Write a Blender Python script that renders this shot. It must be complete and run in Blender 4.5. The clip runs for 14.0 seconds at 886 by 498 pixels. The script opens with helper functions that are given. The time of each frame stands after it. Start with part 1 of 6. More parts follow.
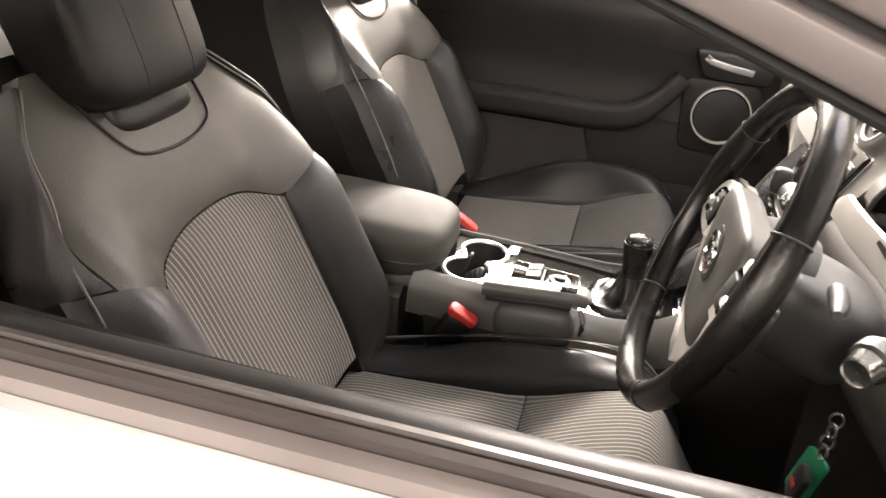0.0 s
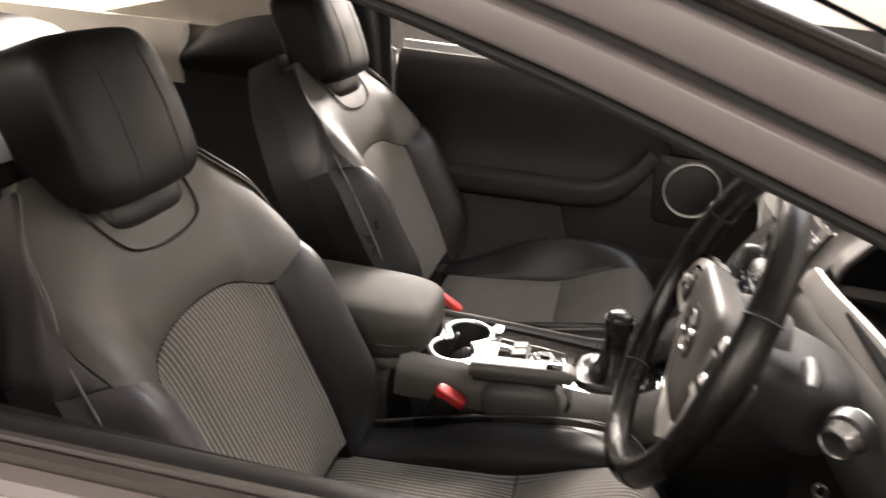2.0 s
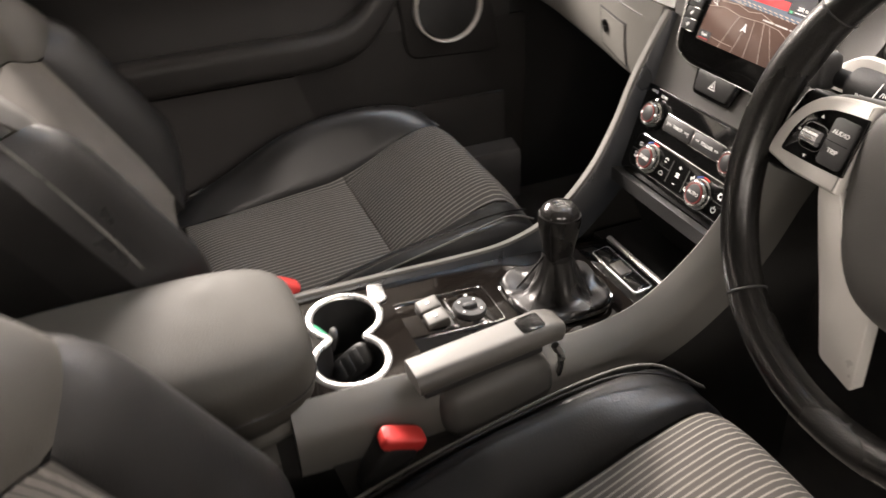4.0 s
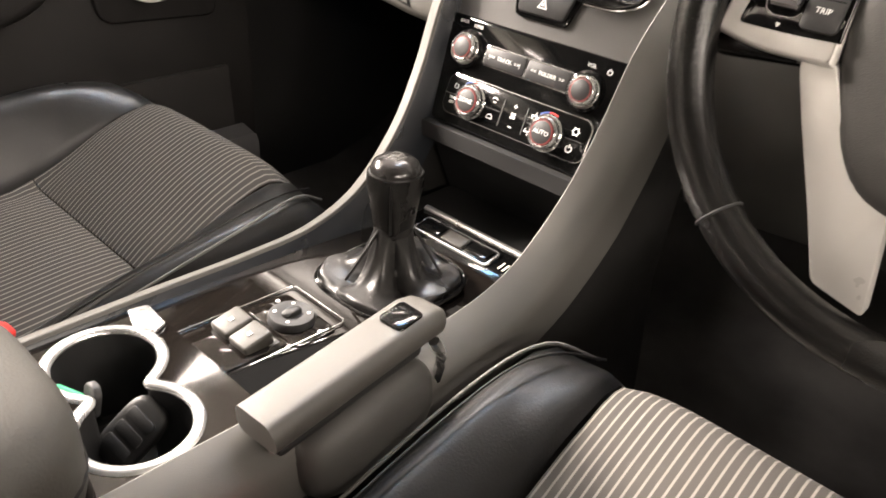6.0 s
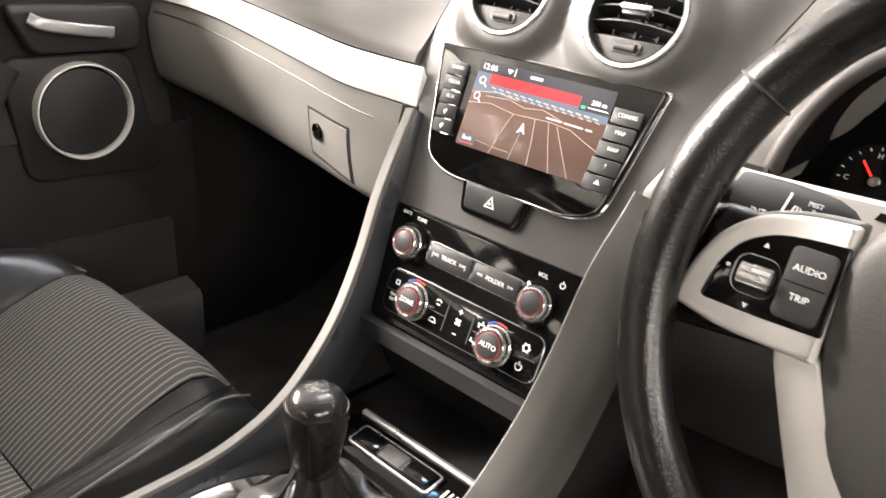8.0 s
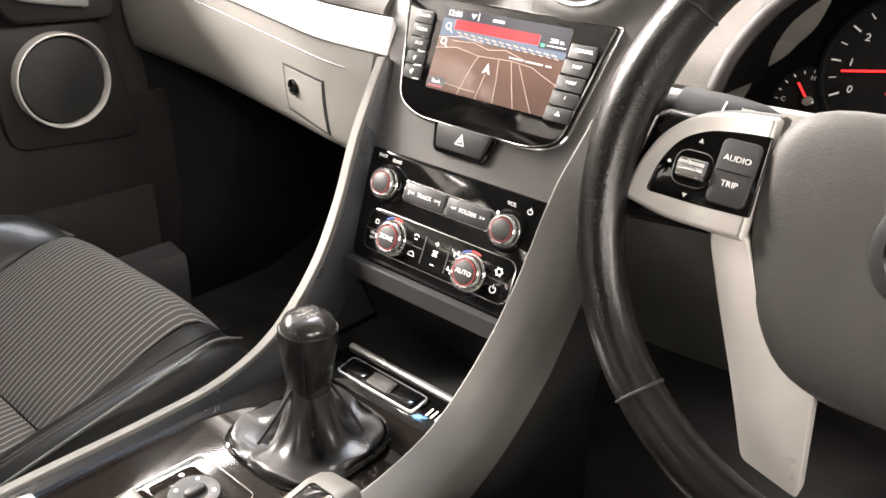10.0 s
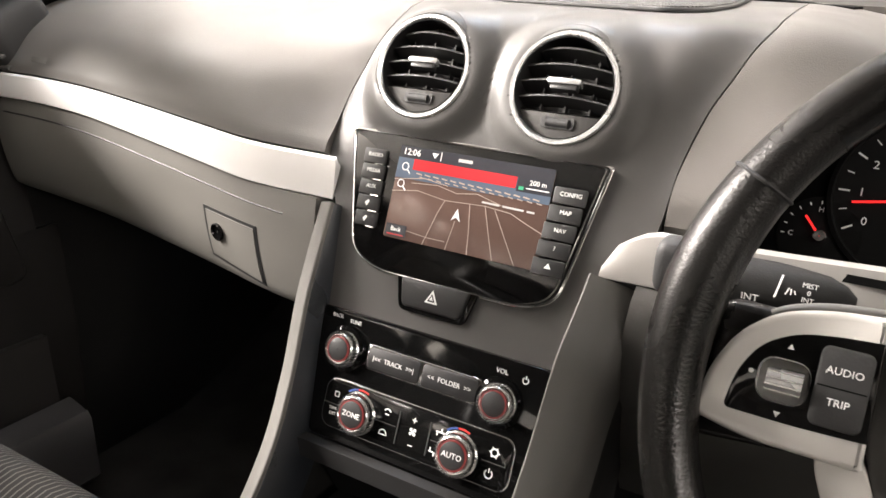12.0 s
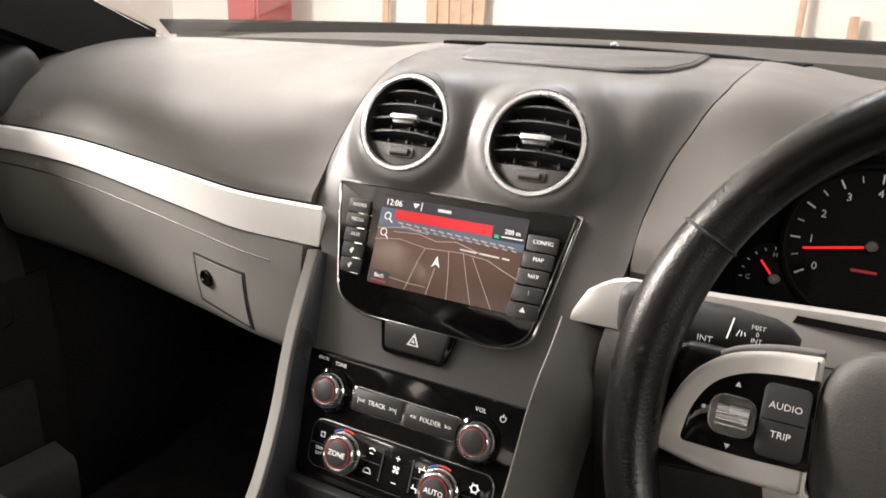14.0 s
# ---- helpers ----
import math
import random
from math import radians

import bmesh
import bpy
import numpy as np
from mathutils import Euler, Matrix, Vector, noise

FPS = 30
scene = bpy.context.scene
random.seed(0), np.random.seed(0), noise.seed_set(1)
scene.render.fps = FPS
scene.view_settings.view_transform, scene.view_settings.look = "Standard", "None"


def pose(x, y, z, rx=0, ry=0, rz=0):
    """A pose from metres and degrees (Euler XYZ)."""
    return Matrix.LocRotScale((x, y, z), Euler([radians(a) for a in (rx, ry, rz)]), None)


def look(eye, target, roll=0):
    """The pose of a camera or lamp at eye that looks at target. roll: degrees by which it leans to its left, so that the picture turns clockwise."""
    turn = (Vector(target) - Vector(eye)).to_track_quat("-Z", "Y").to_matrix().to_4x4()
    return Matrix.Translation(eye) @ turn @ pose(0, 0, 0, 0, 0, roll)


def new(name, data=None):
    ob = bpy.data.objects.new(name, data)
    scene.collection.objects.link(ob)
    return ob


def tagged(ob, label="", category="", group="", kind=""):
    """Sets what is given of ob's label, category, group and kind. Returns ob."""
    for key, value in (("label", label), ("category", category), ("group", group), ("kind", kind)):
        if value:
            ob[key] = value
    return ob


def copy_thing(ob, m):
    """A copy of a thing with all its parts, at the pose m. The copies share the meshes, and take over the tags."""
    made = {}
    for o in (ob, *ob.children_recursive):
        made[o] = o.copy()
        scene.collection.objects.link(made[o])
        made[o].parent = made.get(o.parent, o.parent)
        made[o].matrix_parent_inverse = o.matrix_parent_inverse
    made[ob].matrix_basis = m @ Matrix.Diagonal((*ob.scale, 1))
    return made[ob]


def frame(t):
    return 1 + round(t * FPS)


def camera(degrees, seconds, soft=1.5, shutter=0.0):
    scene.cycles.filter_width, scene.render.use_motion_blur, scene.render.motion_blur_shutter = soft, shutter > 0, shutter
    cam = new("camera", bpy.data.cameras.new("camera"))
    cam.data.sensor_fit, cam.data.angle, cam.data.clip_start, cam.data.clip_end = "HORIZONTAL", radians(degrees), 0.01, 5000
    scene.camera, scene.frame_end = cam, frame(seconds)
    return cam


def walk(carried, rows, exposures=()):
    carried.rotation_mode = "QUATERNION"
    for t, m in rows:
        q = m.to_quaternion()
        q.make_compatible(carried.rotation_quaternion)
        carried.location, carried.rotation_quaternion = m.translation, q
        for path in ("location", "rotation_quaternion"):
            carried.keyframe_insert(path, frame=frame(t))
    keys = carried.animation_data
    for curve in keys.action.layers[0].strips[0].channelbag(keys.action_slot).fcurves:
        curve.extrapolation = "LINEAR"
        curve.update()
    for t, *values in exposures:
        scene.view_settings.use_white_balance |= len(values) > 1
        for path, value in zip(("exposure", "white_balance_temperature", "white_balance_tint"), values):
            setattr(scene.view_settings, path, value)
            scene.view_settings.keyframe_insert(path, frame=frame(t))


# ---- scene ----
cam = camera(61.0, 14.0, shutter=0.6)
PATH = [
    (0, (1.259, -0.332, 1.255), (-0.471, -0.719, 0.331), 6.3),
    (0.5, (1.234, -0.358, 1.247), (-0.489, -0.793, 0.328), 5.3),
    (1, (1.233, -0.418, 1.28), (-0.518, -0.906, 0.445), 4.5),
    (1.5, (1.248, -0.406, 1.287), (-0.533, -0.883, 0.511), 5.0),
    (2, (1.283, -0.334, 1.282), (-0.535, -0.71, 0.539), 4.9),
    (2.2, (1.299, -0.312, 1.275), (-0.527, -0.648, 0.53), 4.4),
    (3.2, (0.98, -0.56, 1.17), (-0.72, -0.42, 0.25), 1.5),
    (4.3, (0.625, -0.715, 1.165), (-0.875, 0.03, 0.055), -3.0),
    (4.5, (0.572, -0.726, 1.125), (-0.891, 0.11, 0.047), -2.7),
    (5, (0.474, -0.702, 1.008), (-0.85, 0.33, -0.079), 0.7),
    (5.5, (0.455, -0.705, 0.979), (-0.724, 0.492, -0.107), 3.7),
    (6, (0.465, -0.715, 0.991), (-0.651, 0.58, -0.048), 4.7),
    (6.5, (0.468, -0.699, 1.009), (-0.641, 0.628, 0.003), 5.1),
    (7, (0.416, -0.635, 1.073), (-0.713, 0.724, 0.136), 3.3),
    (7.5, (0.38, -0.587, 1.067), (-0.769, 0.799, 0.197), 2.5),
    (8, (0.4, -0.592, 1.057), (-0.768, 0.814, 0.244), 5.5),
    (10.3, (0.445, -0.643, 1.038), (-0.633, 0.807, 0.182), 3.4),
    (10.5, (0.434, -0.641, 1.05), (-0.622, 0.841, 0.221), 3.2),
    (11, (0.383, -0.617, 1.068), (-0.633, 0.928, 0.306), 3.0),
    (11.5, (0.329, -0.575, 1.079), (-0.621, 1.023, 0.342), 1.7),
    (12, (0.308, -0.569, 1.077), (-0.627, 1.061, 0.392), 2.1),
    (12.5, (0.29, -0.56, 1.08), (-0.616, 1.086, 0.394), 1.7),
    (13, (0.288, -0.564, 1.081), (-0.592, 1.096, 0.396), 1.6),
    (13.5, (0.306, -0.579, 1.085), (-0.565, 1.103, 0.444), 1.9),
    (14, (0.326, -0.599, 1.096), (-0.586, 1.082, 0.51), 2.1),
]
walk(cam, [(t, look(eye, target, roll)) for t, eye, target, roll in PATH],
     [(0, 0.9, 6800, 12), (0.5, 0.95, 6800, 12), (1.0, 0.5, 6700, 12), (1.5, 0.25, 6700, 12), (2.2, 0.25, 6700, 12), (4.5, 0.45, 6800, 12), (5.0, 0.55, 6900, 12), (5.5, 0.85, 6900, 12), (6.0, 1.08, 6900, 12), (6.5, 1.24, 6700, 11), (7.0, 1.42, 6500, 10), (7.5, 1.36, 6500, 10), (8.0, 1.05, 6500, 10),
      (10.5, 1.25, 6500, 10), (11.0, 0.72, 6500, 10), (11.5, 0.64, 6500, 10), (12.0, 0.36, 6500, 10), (13.0, 0.26, 6500, 10), (14.0, 0.02, 6500, 10)])

# ---- light ----
world = bpy.data.worlds.new("world")
scene.world = world
world.use_nodes = True
world.node_tree.nodes["Background"].inputs[0].default_value = (1.0, 0.96, 0.92, 1)
world.node_tree.nodes["Background"].inputs[1].default_value = 0.25


def area_lamp(name, size_x, size_y, watts, m, colour=(1, 0.915, 0.85)):
    data = bpy.data.lights.new(name, "AREA")
    data.shape, data.size, data.size_y, data.energy, data.color = "RECTANGLE", size_x, size_y, watts, colour
    ob = new(name, data)
    ob.matrix_world = m
    return ob


for lx, ly, watts in ((-3.5, 2.2, 34), (-2.3, 2.4, 24), (-1.1, 2.8, 19), (0.1, 3.0, 14), (1.3, 3.0, 14), (2.5, 3.0, 14), (-0.9, 1.5, 45), (2.6, -3.2, 16)):
    area_lamp("showroom_lamp", 0.14, 2.0, watts, pose(lx, ly, 3.7))
# a cool skylight over the bonnet
area_lamp("skylight_lamp", 0.16, 0.7, 12, pose(-0.7, 1.0, 3.7), (0.25, 0.58, 1.0))
for lx, ly, lz, watts in ((4.2, -3.0, 2.6, 70), (4.6, -0.2, 2.7, 62)):
    area_lamp("showroom_lamp", 1.8, 0.7, watts, look((lx, ly, lz), (0.3, -0.5, 0.8), 0))
for lx, ly, lz in ((-4.4, -1.9, 3.25), (-4.6, -0.5, 3.2)):
    area_lamp("showroom_lamp", 1.8, 0.7, 680, look((lx, ly, lz), (-0.3, -0.1, 0.9), 0))
area_lamp("showroom_lamp", 0.3, 9.0, 1300, look((-6.2, -0.5, 3.9), (-7.0, -0.5, 2.6), 0))
area_lamp("showroom_lamp", 6.0, 0.3, 500, look((-3.0, -6.0, 3.9), (-3.0, -7.0, 1.2), 0))


# ---- materials ----
def material(name, colour, rough=0.5, metal=0.0, grain=0.0, grain_size=400.0, mottle=0.12, coat=0.0, spec=0.5, rough_vary=0.1):
    m = bpy.data.materials.new(name)
    m.use_nodes = True
    nt = m.node_tree
    b = nt.nodes["Principled BSDF"]
    tc = nt.nodes.new("ShaderNodeTexCoord")
    big = nt.nodes.new("ShaderNodeTexNoise")
    big.inputs["Scale"].default_value, big.inputs["Detail"].default_value = 9.0, 5.0
    nt.links.new(tc.outputs["Object"], big.inputs["Vector"])
    ramp = nt.nodes.new("ShaderNodeMapRange")
    ramp.inputs["From Min"].default_value, ramp.inputs["From Max"].default_value = 0.3, 0.7
    ramp.inputs["To Min"].default_value, ramp.inputs["To Max"].default_value = 1 - mottle, 1 + mottle
    nt.links.new(big.outputs["Fac"], ramp.inputs["Value"])
    mix = nt.nodes.new("ShaderNodeMix")
    mix.data_type, mix.blend_type = "RGBA", "MULTIPLY"
    mix.inputs["Factor"].default_value = 1.0
    mix.inputs["A"].default_value = (*colour, 1)
    nt.links.new(ramp.outputs["Result"], mix.inputs["B"])
    nt.links.new(mix.outputs["Result"], b.inputs["Base Color"])
    fine = nt.nodes.new("ShaderNodeTexNoise")
    fine.inputs["Scale"].default_value, fine.inputs["Detail"].default_value = grain_size, 3.0
    nt.links.new(tc.outputs["Object"], fine.inputs["Vector"])
    rr = nt.nodes.new("ShaderNodeMapRange")
    rr.inputs["From Min"].default_value, rr.inputs["From Max"].default_value = 0.3, 0.7
    rr.inputs["To Min"].default_value, rr.inputs["To Max"].default_value = max(0.02, rough - rough_vary), min(1, rough + rough_vary)
    nt.links.new(big.outputs["Fac"], rr.inputs["Value"])
    nt.links.new(rr.outputs["Result"], b.inputs["Roughness"])
    b.inputs["Metallic"].default_value = metal
    b.inputs["Specular IOR Level"].default_value = spec
    b.inputs["Coat Weight"].default_value = coat
    b.inputs["Coat Roughness"].default_value = 0.04
    if grain > 0:
        bump = nt.nodes.new("ShaderNodeBump")
        bump.inputs["Strength"].default_value = grain
        bump.inputs["Distance"].default_value = 0.0006
        nt.links.new(fine.outputs["Fac"], bump.inputs["Height"])
        nt.links.new(bump.outputs["Normal"], b.inputs["Normal"])
    return m


def striped_fabric(name, dark, light, axis="X", pitch=0.0086):
    """Woven cloth with thin pale pinstripes that run along the seat."""
    m = material(name, dark, 0.92, 0, 0.5, 1500, 0.15, spec=0.2)
    nt = m.node_tree
    b = nt.nodes["Principled BSDF"]
    tc = nt.nodes["Texture Coordinate"]
    wave = nt.nodes.new("ShaderNodeTexWave")
    wave.wave_type, wave.bands_direction, wave.wave_profile = "BANDS", axis, "SIN"
    wave.inputs["Scale"].default_value = 0.314159 / pitch
    wave.inputs["Distortion"].default_value = 0.0
    nt.links.new(tc.outputs["Object"], wave.inputs["Vector"])
    thr = nt.nodes.new("ShaderNodeMapRange")
    thr.inputs["From Min"].default_value, thr.inputs["From Max"].default_value = 0.80, 0.93
    nt.links.new(wave.outputs["Fac"], thr.inputs["Value"])
    mix = nt.nodes.new("ShaderNodeMix")
    mix.data_type = "RGBA"
    nt.links.new(thr.outputs["Result"], mix.inputs["Factor"])
    nt.links.new(nt.nodes["Mix"].outputs["Result"], mix.inputs["A"])
    mix.inputs["B"].default_value = (*light, 1)
    nt.links.new(mix.outputs["Result"], b.inputs["Base Color"])
    return m


def emitter(name, colour, strength, rough=0.2):
    m = material(name, colour, rough, mottle=0.02)
    b = m.node_tree.nodes["Principled BSDF"]
    b.inputs["Emission Color"].default_value = (*colour, 1)
    b.inputs["Emission Strength"].default_value = strength
    return m


LEATHER = material("black_leather", (0.009, 0.0085, 0.0083), 0.44, 0, 0.5, 420, 0.18, spec=0.32)
ARM_GREY = material("armrest_leather", (0.035, 0.033, 0.028), 0.7, 0, 0.45, 420, 0.12, spec=0.3)
LEATHER_GREY = material("grey_leather", (0.044, 0.041, 0.0345), 0.55, 0, 0.45, 420, 0.16)
# charcoal leather with the window's sheen mixed into its colour
LEATHER_SHEEN = material("sheen_charcoal_leather", (0.044, 0.041, 0.043), 0.42, 0, 0.5, 420, 0.2, spec=0.4)
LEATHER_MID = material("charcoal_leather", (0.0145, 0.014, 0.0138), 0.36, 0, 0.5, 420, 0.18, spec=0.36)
LEATHER_RIM = material("worn_rim_leather", (0.006, 0.0056, 0.0052), 0.27, 0, 0.5, 620, 0.25, spec=0.4)
STALK = material("stalk_black_plastic", (0.012, 0.0118, 0.0115), 0.6, 0, 0.2, 900, 0.1, spec=0.2)
LEATHER_SOFT = material("soft_boot_leather", (0.013, 0.0125, 0.012), 0.33, 0, 0.4, 320, 0.2)
HUB = material("airbag_grey", (0.05, 0.048, 0.045), 0.5, 0, 0.4, 900, 0.08)
RAIL_DULL = material("handbrake_grey", (0.052, 0.049, 0.043), 0.5, 0, 0.3, 900, 0.1)
RED_DULL = material("dull_red_steel", (0.35, 0.03, 0.03), 0.5)
TIMBER = material("brown_timber", (0.55, 0.37, 0.24), 0.6, 0, 0.3, 40, 0.25)
THREAD = material("seam_thread", (0.12, 0.115, 0.105), 0.8)
CLOTH = striped_fabric("striped_cloth", (0.053, 0.049, 0.044), (0.180, 0.167, 0.149))
SHELL = material("seat_shell_plastic", (0.02, 0.02, 0.02), 0.6, 0, 0.3, 600)
DASH_SOFT = material("dash_soft_touch", (0.10, 0.094, 0.086), 0.62, 0, 0.35, 900, 0.06, spec=0.25)
DASH_GREY = material("dash_lower_grey", (0.15, 0.145, 0.132), 0.48, 0, 0.3, 900, 0.07)
FASCIA = material("fascia_charcoal", (0.055, 0.053, 0.05), 0.42, 0, 0.08, 1200, 0.06)
RAIL = material("rail_satin_grey", (0.105, 0.101, 0.093), 0.62, 0.0, 0.25, 1100, 0.05, spec=0.3)
FLANK = material("rail_flank_black", (0.012, 0.014, 0.017), 0.3, 0, 0.15, 900, 0.08)
SILVER = material("satin_silver", (0.82, 0.81, 0.79), 0.4, 0.15, 0.05, 1500, 0.04)
CHROME = material("bright_chrome", (0.86, 0.86, 0.86), 0.1, 1.0, 0, 100, 0.03, rough_vary=0.03)
GLOSS = material("gloss_black", (0.004, 0.004, 0.004), 0.08, 0, 0, 100, 0.05, coat=0.15, spec=0.3, rough_vary=0.02)
PIANO = material("piano_brown_black", (0.008, 0.0065, 0.0055), 0.06, 0, 0, 100, 0.06, coat=0.15, spec=0.35, rough_vary=0.015)
BLACK = material("matt_black_plastic", (0.014, 0.014, 0.014), 0.5, 0, 0.2, 900, 0.1)
RUBBER = material("black_rubber", (0.012, 0.012, 0.012), 0.7, 0, 0.2, 700, 0.1)
CARPET = material("dark_carpet", (0.062, 0.060, 0.059), 0.95, 0, 1.0, 900, 0.3, spec=0.1)
DOOR_TRIM = material("door_trim_black", (0.021, 0.0198, 0.0192), 0.5, 0, 0.35, 700, 0.12, spec=0.25)
POCKET = material("pocket_charcoal", (0.034, 0.032, 0.031), 0.55, 0, 0.35, 700, 0.12, spec=0.3)
SILL = material("sill_grey_plastic", (0.10, 0.097, 0.10), 0.5, 0, 0.3, 700, 0.1, spec=0.3)
SHELF = material("matt_dash_shelf", (0.05, 0.047, 0.043), 0.85, 0, 0.35, 900, 0.08, spec=0.08)
FRIT = material("black_glass_band", (0.006, 0.006, 0.006), 0.6, 0, 0, 100, 0.05, spec=0.15)
WHITE = material("ink_white", (0.8, 0.8, 0.78), 0.6, mottle=0.02)
RED = material("red_plastic", (0.55, 0.035, 0.03), 0.45)
RED_DARK = material("dark_red_ring", (0.16, 0.02, 0.02), 0.4)
RED_INK = emitter("red_pointer", (0.75, 0.02, 0.02), 1.2)
PAINT = material("white_car_paint", (0.82, 0.82, 0.81), 0.25, 0, 0, 100, 0.02, coat=0.8)
PILLAR = material("pillar_satin_grey", (0.15, 0.133, 0.132), 0.38, 0.1, 0.05, 900, 0.06)
HEADLINER = material("headliner_cloth", (0.2, 0.19, 0.175), 0.95, 0, 0.8, 1100, 0.05, spec=0.1)
CONCRETE = material("dark_showroom_floor", (0.12, 0.115, 0.11), 0.3, 0, 0.2, 30, 0.12)
PLASTER = material("white_plaster", (0.8, 0.78, 0.74), 0.85, 0, 0.3, 60, 0.04)
CEILING_GREY = material("grey_ceiling_board", (0.24, 0.23, 0.215), 0.85, 0, 0.3, 60, 0.06)
# near black, with the shade inside recesses and slots put into the colour
VOID = material("recess_shade_black", (0.003, 0.003, 0.003), 0.95, 0, 0.2, 600, 0.1, spec=0.05)
DIAL = material("dial_black", (0.005, 0.005, 0.005), 0.7, 0, 0, 100, 0.05, spec=0.1)
SPOKE = material("cream_satin_silver", (0.62, 0.605, 0.57), 0.36, 0.15, 0.05, 1500, 0.04)
PILLAR_IN = material("inner_pillar_black", (0.007, 0.0068, 0.0066), 0.75, 0, 0.3, 700, 0.1, spec=0.1)
# trim silver darkened in its colour for the shade behind the wheel
TRIM_SHADED = material("shaded_trim_silver", (0.34, 0.33, 0.31), 0.4, 0.15, 0.05, 1500, 0.04)
ROLLER = material("bright_roller_silver", (0.5, 0.5, 0.5), 0.25, 0.7, 0, 100, 0.03)
BELT = material("belt_satin_grey", (0.24, 0.21, 0.205), 0.38, 0.1, 0.05, 900, 0.06)
SEAL_BROWN = material("brown_black_rubber", (0.06, 0.051, 0.048), 0.5, 0, 0.2, 700, 0.12)
KNEE = material("knee_charcoal", (0.06, 0.058, 0.054), 0.5, 0, 0.3, 500, 0.08)
SIDE = material("console_side_black", (0.018, 0.0175, 0.0165), 0.55, 0, 0.3, 600, 0.1, spec=0.3)
DARK_PANEL = material("dark_wall_panel", (0.03, 0.028, 0.026), 0.5, 0, 0.3, 60, 0.25)
BEIGE = material("pale_beige_vinyl", (0.6, 0.55, 0.46), 0.5, 0, 0.3, 500, 0.08)
MOULD = material("dark_moulding", (0.022, 0.0185, 0.018), 0.6, 0, 0.1, 900, 0.06, spec=0.3)
SCREEN_DARK = emitter("screen_brown", (0.10, 0.062, 0.05), 0.35)
SCREEN_BAR = emitter("screen_bar_dark", (0.03, 0.03, 0.035), 0.3)
SCREEN_RED = emitter("screen_red", (0.40, 0.025, 0.03), 0.3)
SCREEN_INK = emitter("screen_ink", (0.7, 0.68, 0.66), 0.5)
SCREEN_NAME = emitter("screen_name", (0.42, 0.40, 0.38), 0.4)
SCREEN_LINE = emitter("screen_line", (0.30, 0.24, 0.20), 0.45)
SCREEN_BLUE = emitter("screen_blue", (0.07, 0.09, 0.12), 0.4)
GREEN = material("green_tag", (0.02, 0.30, 0.14), 0.4)
BLUE = material("blue_mark", (0.04, 0.08, 0.26), 0.4)
RING = material("satin_chrome", (0.78, 0.78, 0.77), 0.27, 0.85, 0, 100, 0.03, rough_vary=0.05)
KNOB_CAP = material("polished_knob_black", (0.016, 0.015, 0.0145), 0.2, 0, 0.1, 500, 0.2, rough_vary=0.06)
STEEL = material("brushed_steel", (0.55, 0.55, 0.54), 0.25, 1.0, 0.1, 900, 0.05)
GLASS = bpy.data.materials.new("window_glass")
GLASS.use_nodes = True
_g = GLASS.node_tree.nodes["Principled BSDF"]
_g.inputs["Transmission Weight"].default_value, _g.inputs["Roughness"].default_value, _g.inputs["IOR"].default_value = 1.0, 0.0, 1.45


# ---- mesh helpers ----
def smooth(me, angle=38):
    me.polygons.foreach_set("use_smooth", [True] * len(me.polygons))
    me.set_sharp_from_angle(angle=radians(angle))


def part(name, bm, mat, parent=None, label="", m=None, angle=38):
    """Links a bmesh as one mesh object under a thing or a part."""
    me = bpy.data.meshes.new(name)
    bmesh.ops.recalc_face_normals(bm, faces=bm.faces)
    bm.to_mesh(me)
    bm.free()
    smooth(me, angle)
    me.materials.append(mat)
    ob = new(name, me)
    if parent:
        ob.parent = parent
    if m is not None:
        ob.matrix_basis = m
    return tagged(ob, label)


def thing(name, label, category, at=(0, 0, 0), group="", m=None):
    ob = new(name)
    ob.empty_display_size = 0.05
    ob.matrix_basis = m if m is not None else Matrix.Translation(at)
    return tagged(ob, label, category, group)


def slab_from(grid, depth, close_u=False):
    """A solid from a grid of points (rows of equal length): depth(i, j, normal) gives the offset of the back."""
    bm = bmesh.new()
    rows, cols = len(grid), len(grid[0])
    pts = [[Vector(p) for p in row] for row in grid]
    front = [[bm.verts.new(p) for p in row] for row in pts]
    back = []
    for i in range(rows):
        line = []
        for j in range(cols):
            du = pts[min(i + 1, rows - 1)][j] - pts[max(i - 1, 0)][j]
            dv = pts[i][min(j + 1, cols - 1)] - pts[i][max(j - 1, 0)]
            n = du.cross(dv)
            n = n.normalized() if n.length > 1e-12 else Vector((0, 0, 1))
            line.append(bm.verts.new(pts[i][j] + depth(i, j, n)))
        back.append(line)
    for i in range(rows - 1):
        for j in range(cols - 1):
            bm.faces.new((front[i][j], front[i + 1][j], front[i + 1][j + 1], front[i][j + 1]))
            bm.faces.new((back[i][j], back[i][j + 1], back[i + 1][j + 1], back[i + 1][j]))
    ring = [(i, 0) for i in range(rows)] + [(rows - 1, j) for j in range(1, cols)]
    ring += [(i, cols - 1) for i in range(rows - 2, -1, -1)] + [(0, j) for j in range(cols - 2, 0, -1)]
    for k, (i, j) in enumerate(ring):
        p, q = ring[(k + 1) % len(ring)]
        bm.faces.new((front[i][j], back[i][j], back[p][q], front[p][q]))
    return bm


def slab(fn, nu, nv, thick):
    """A solid sheet over fn(u, v), u and v from 0 to 1, of that thickness; a Vector as thickness is a fixed offset."""
    grid = [[fn(i / nu, j / nv) for j in range(nv + 1)] for i in range(nu + 1)]
    if isinstance(thick, Vector):
        return slab_from(grid, lambda i, j, n: thick)
    return slab_from(grid, lambda i, j, n: -n * thick)


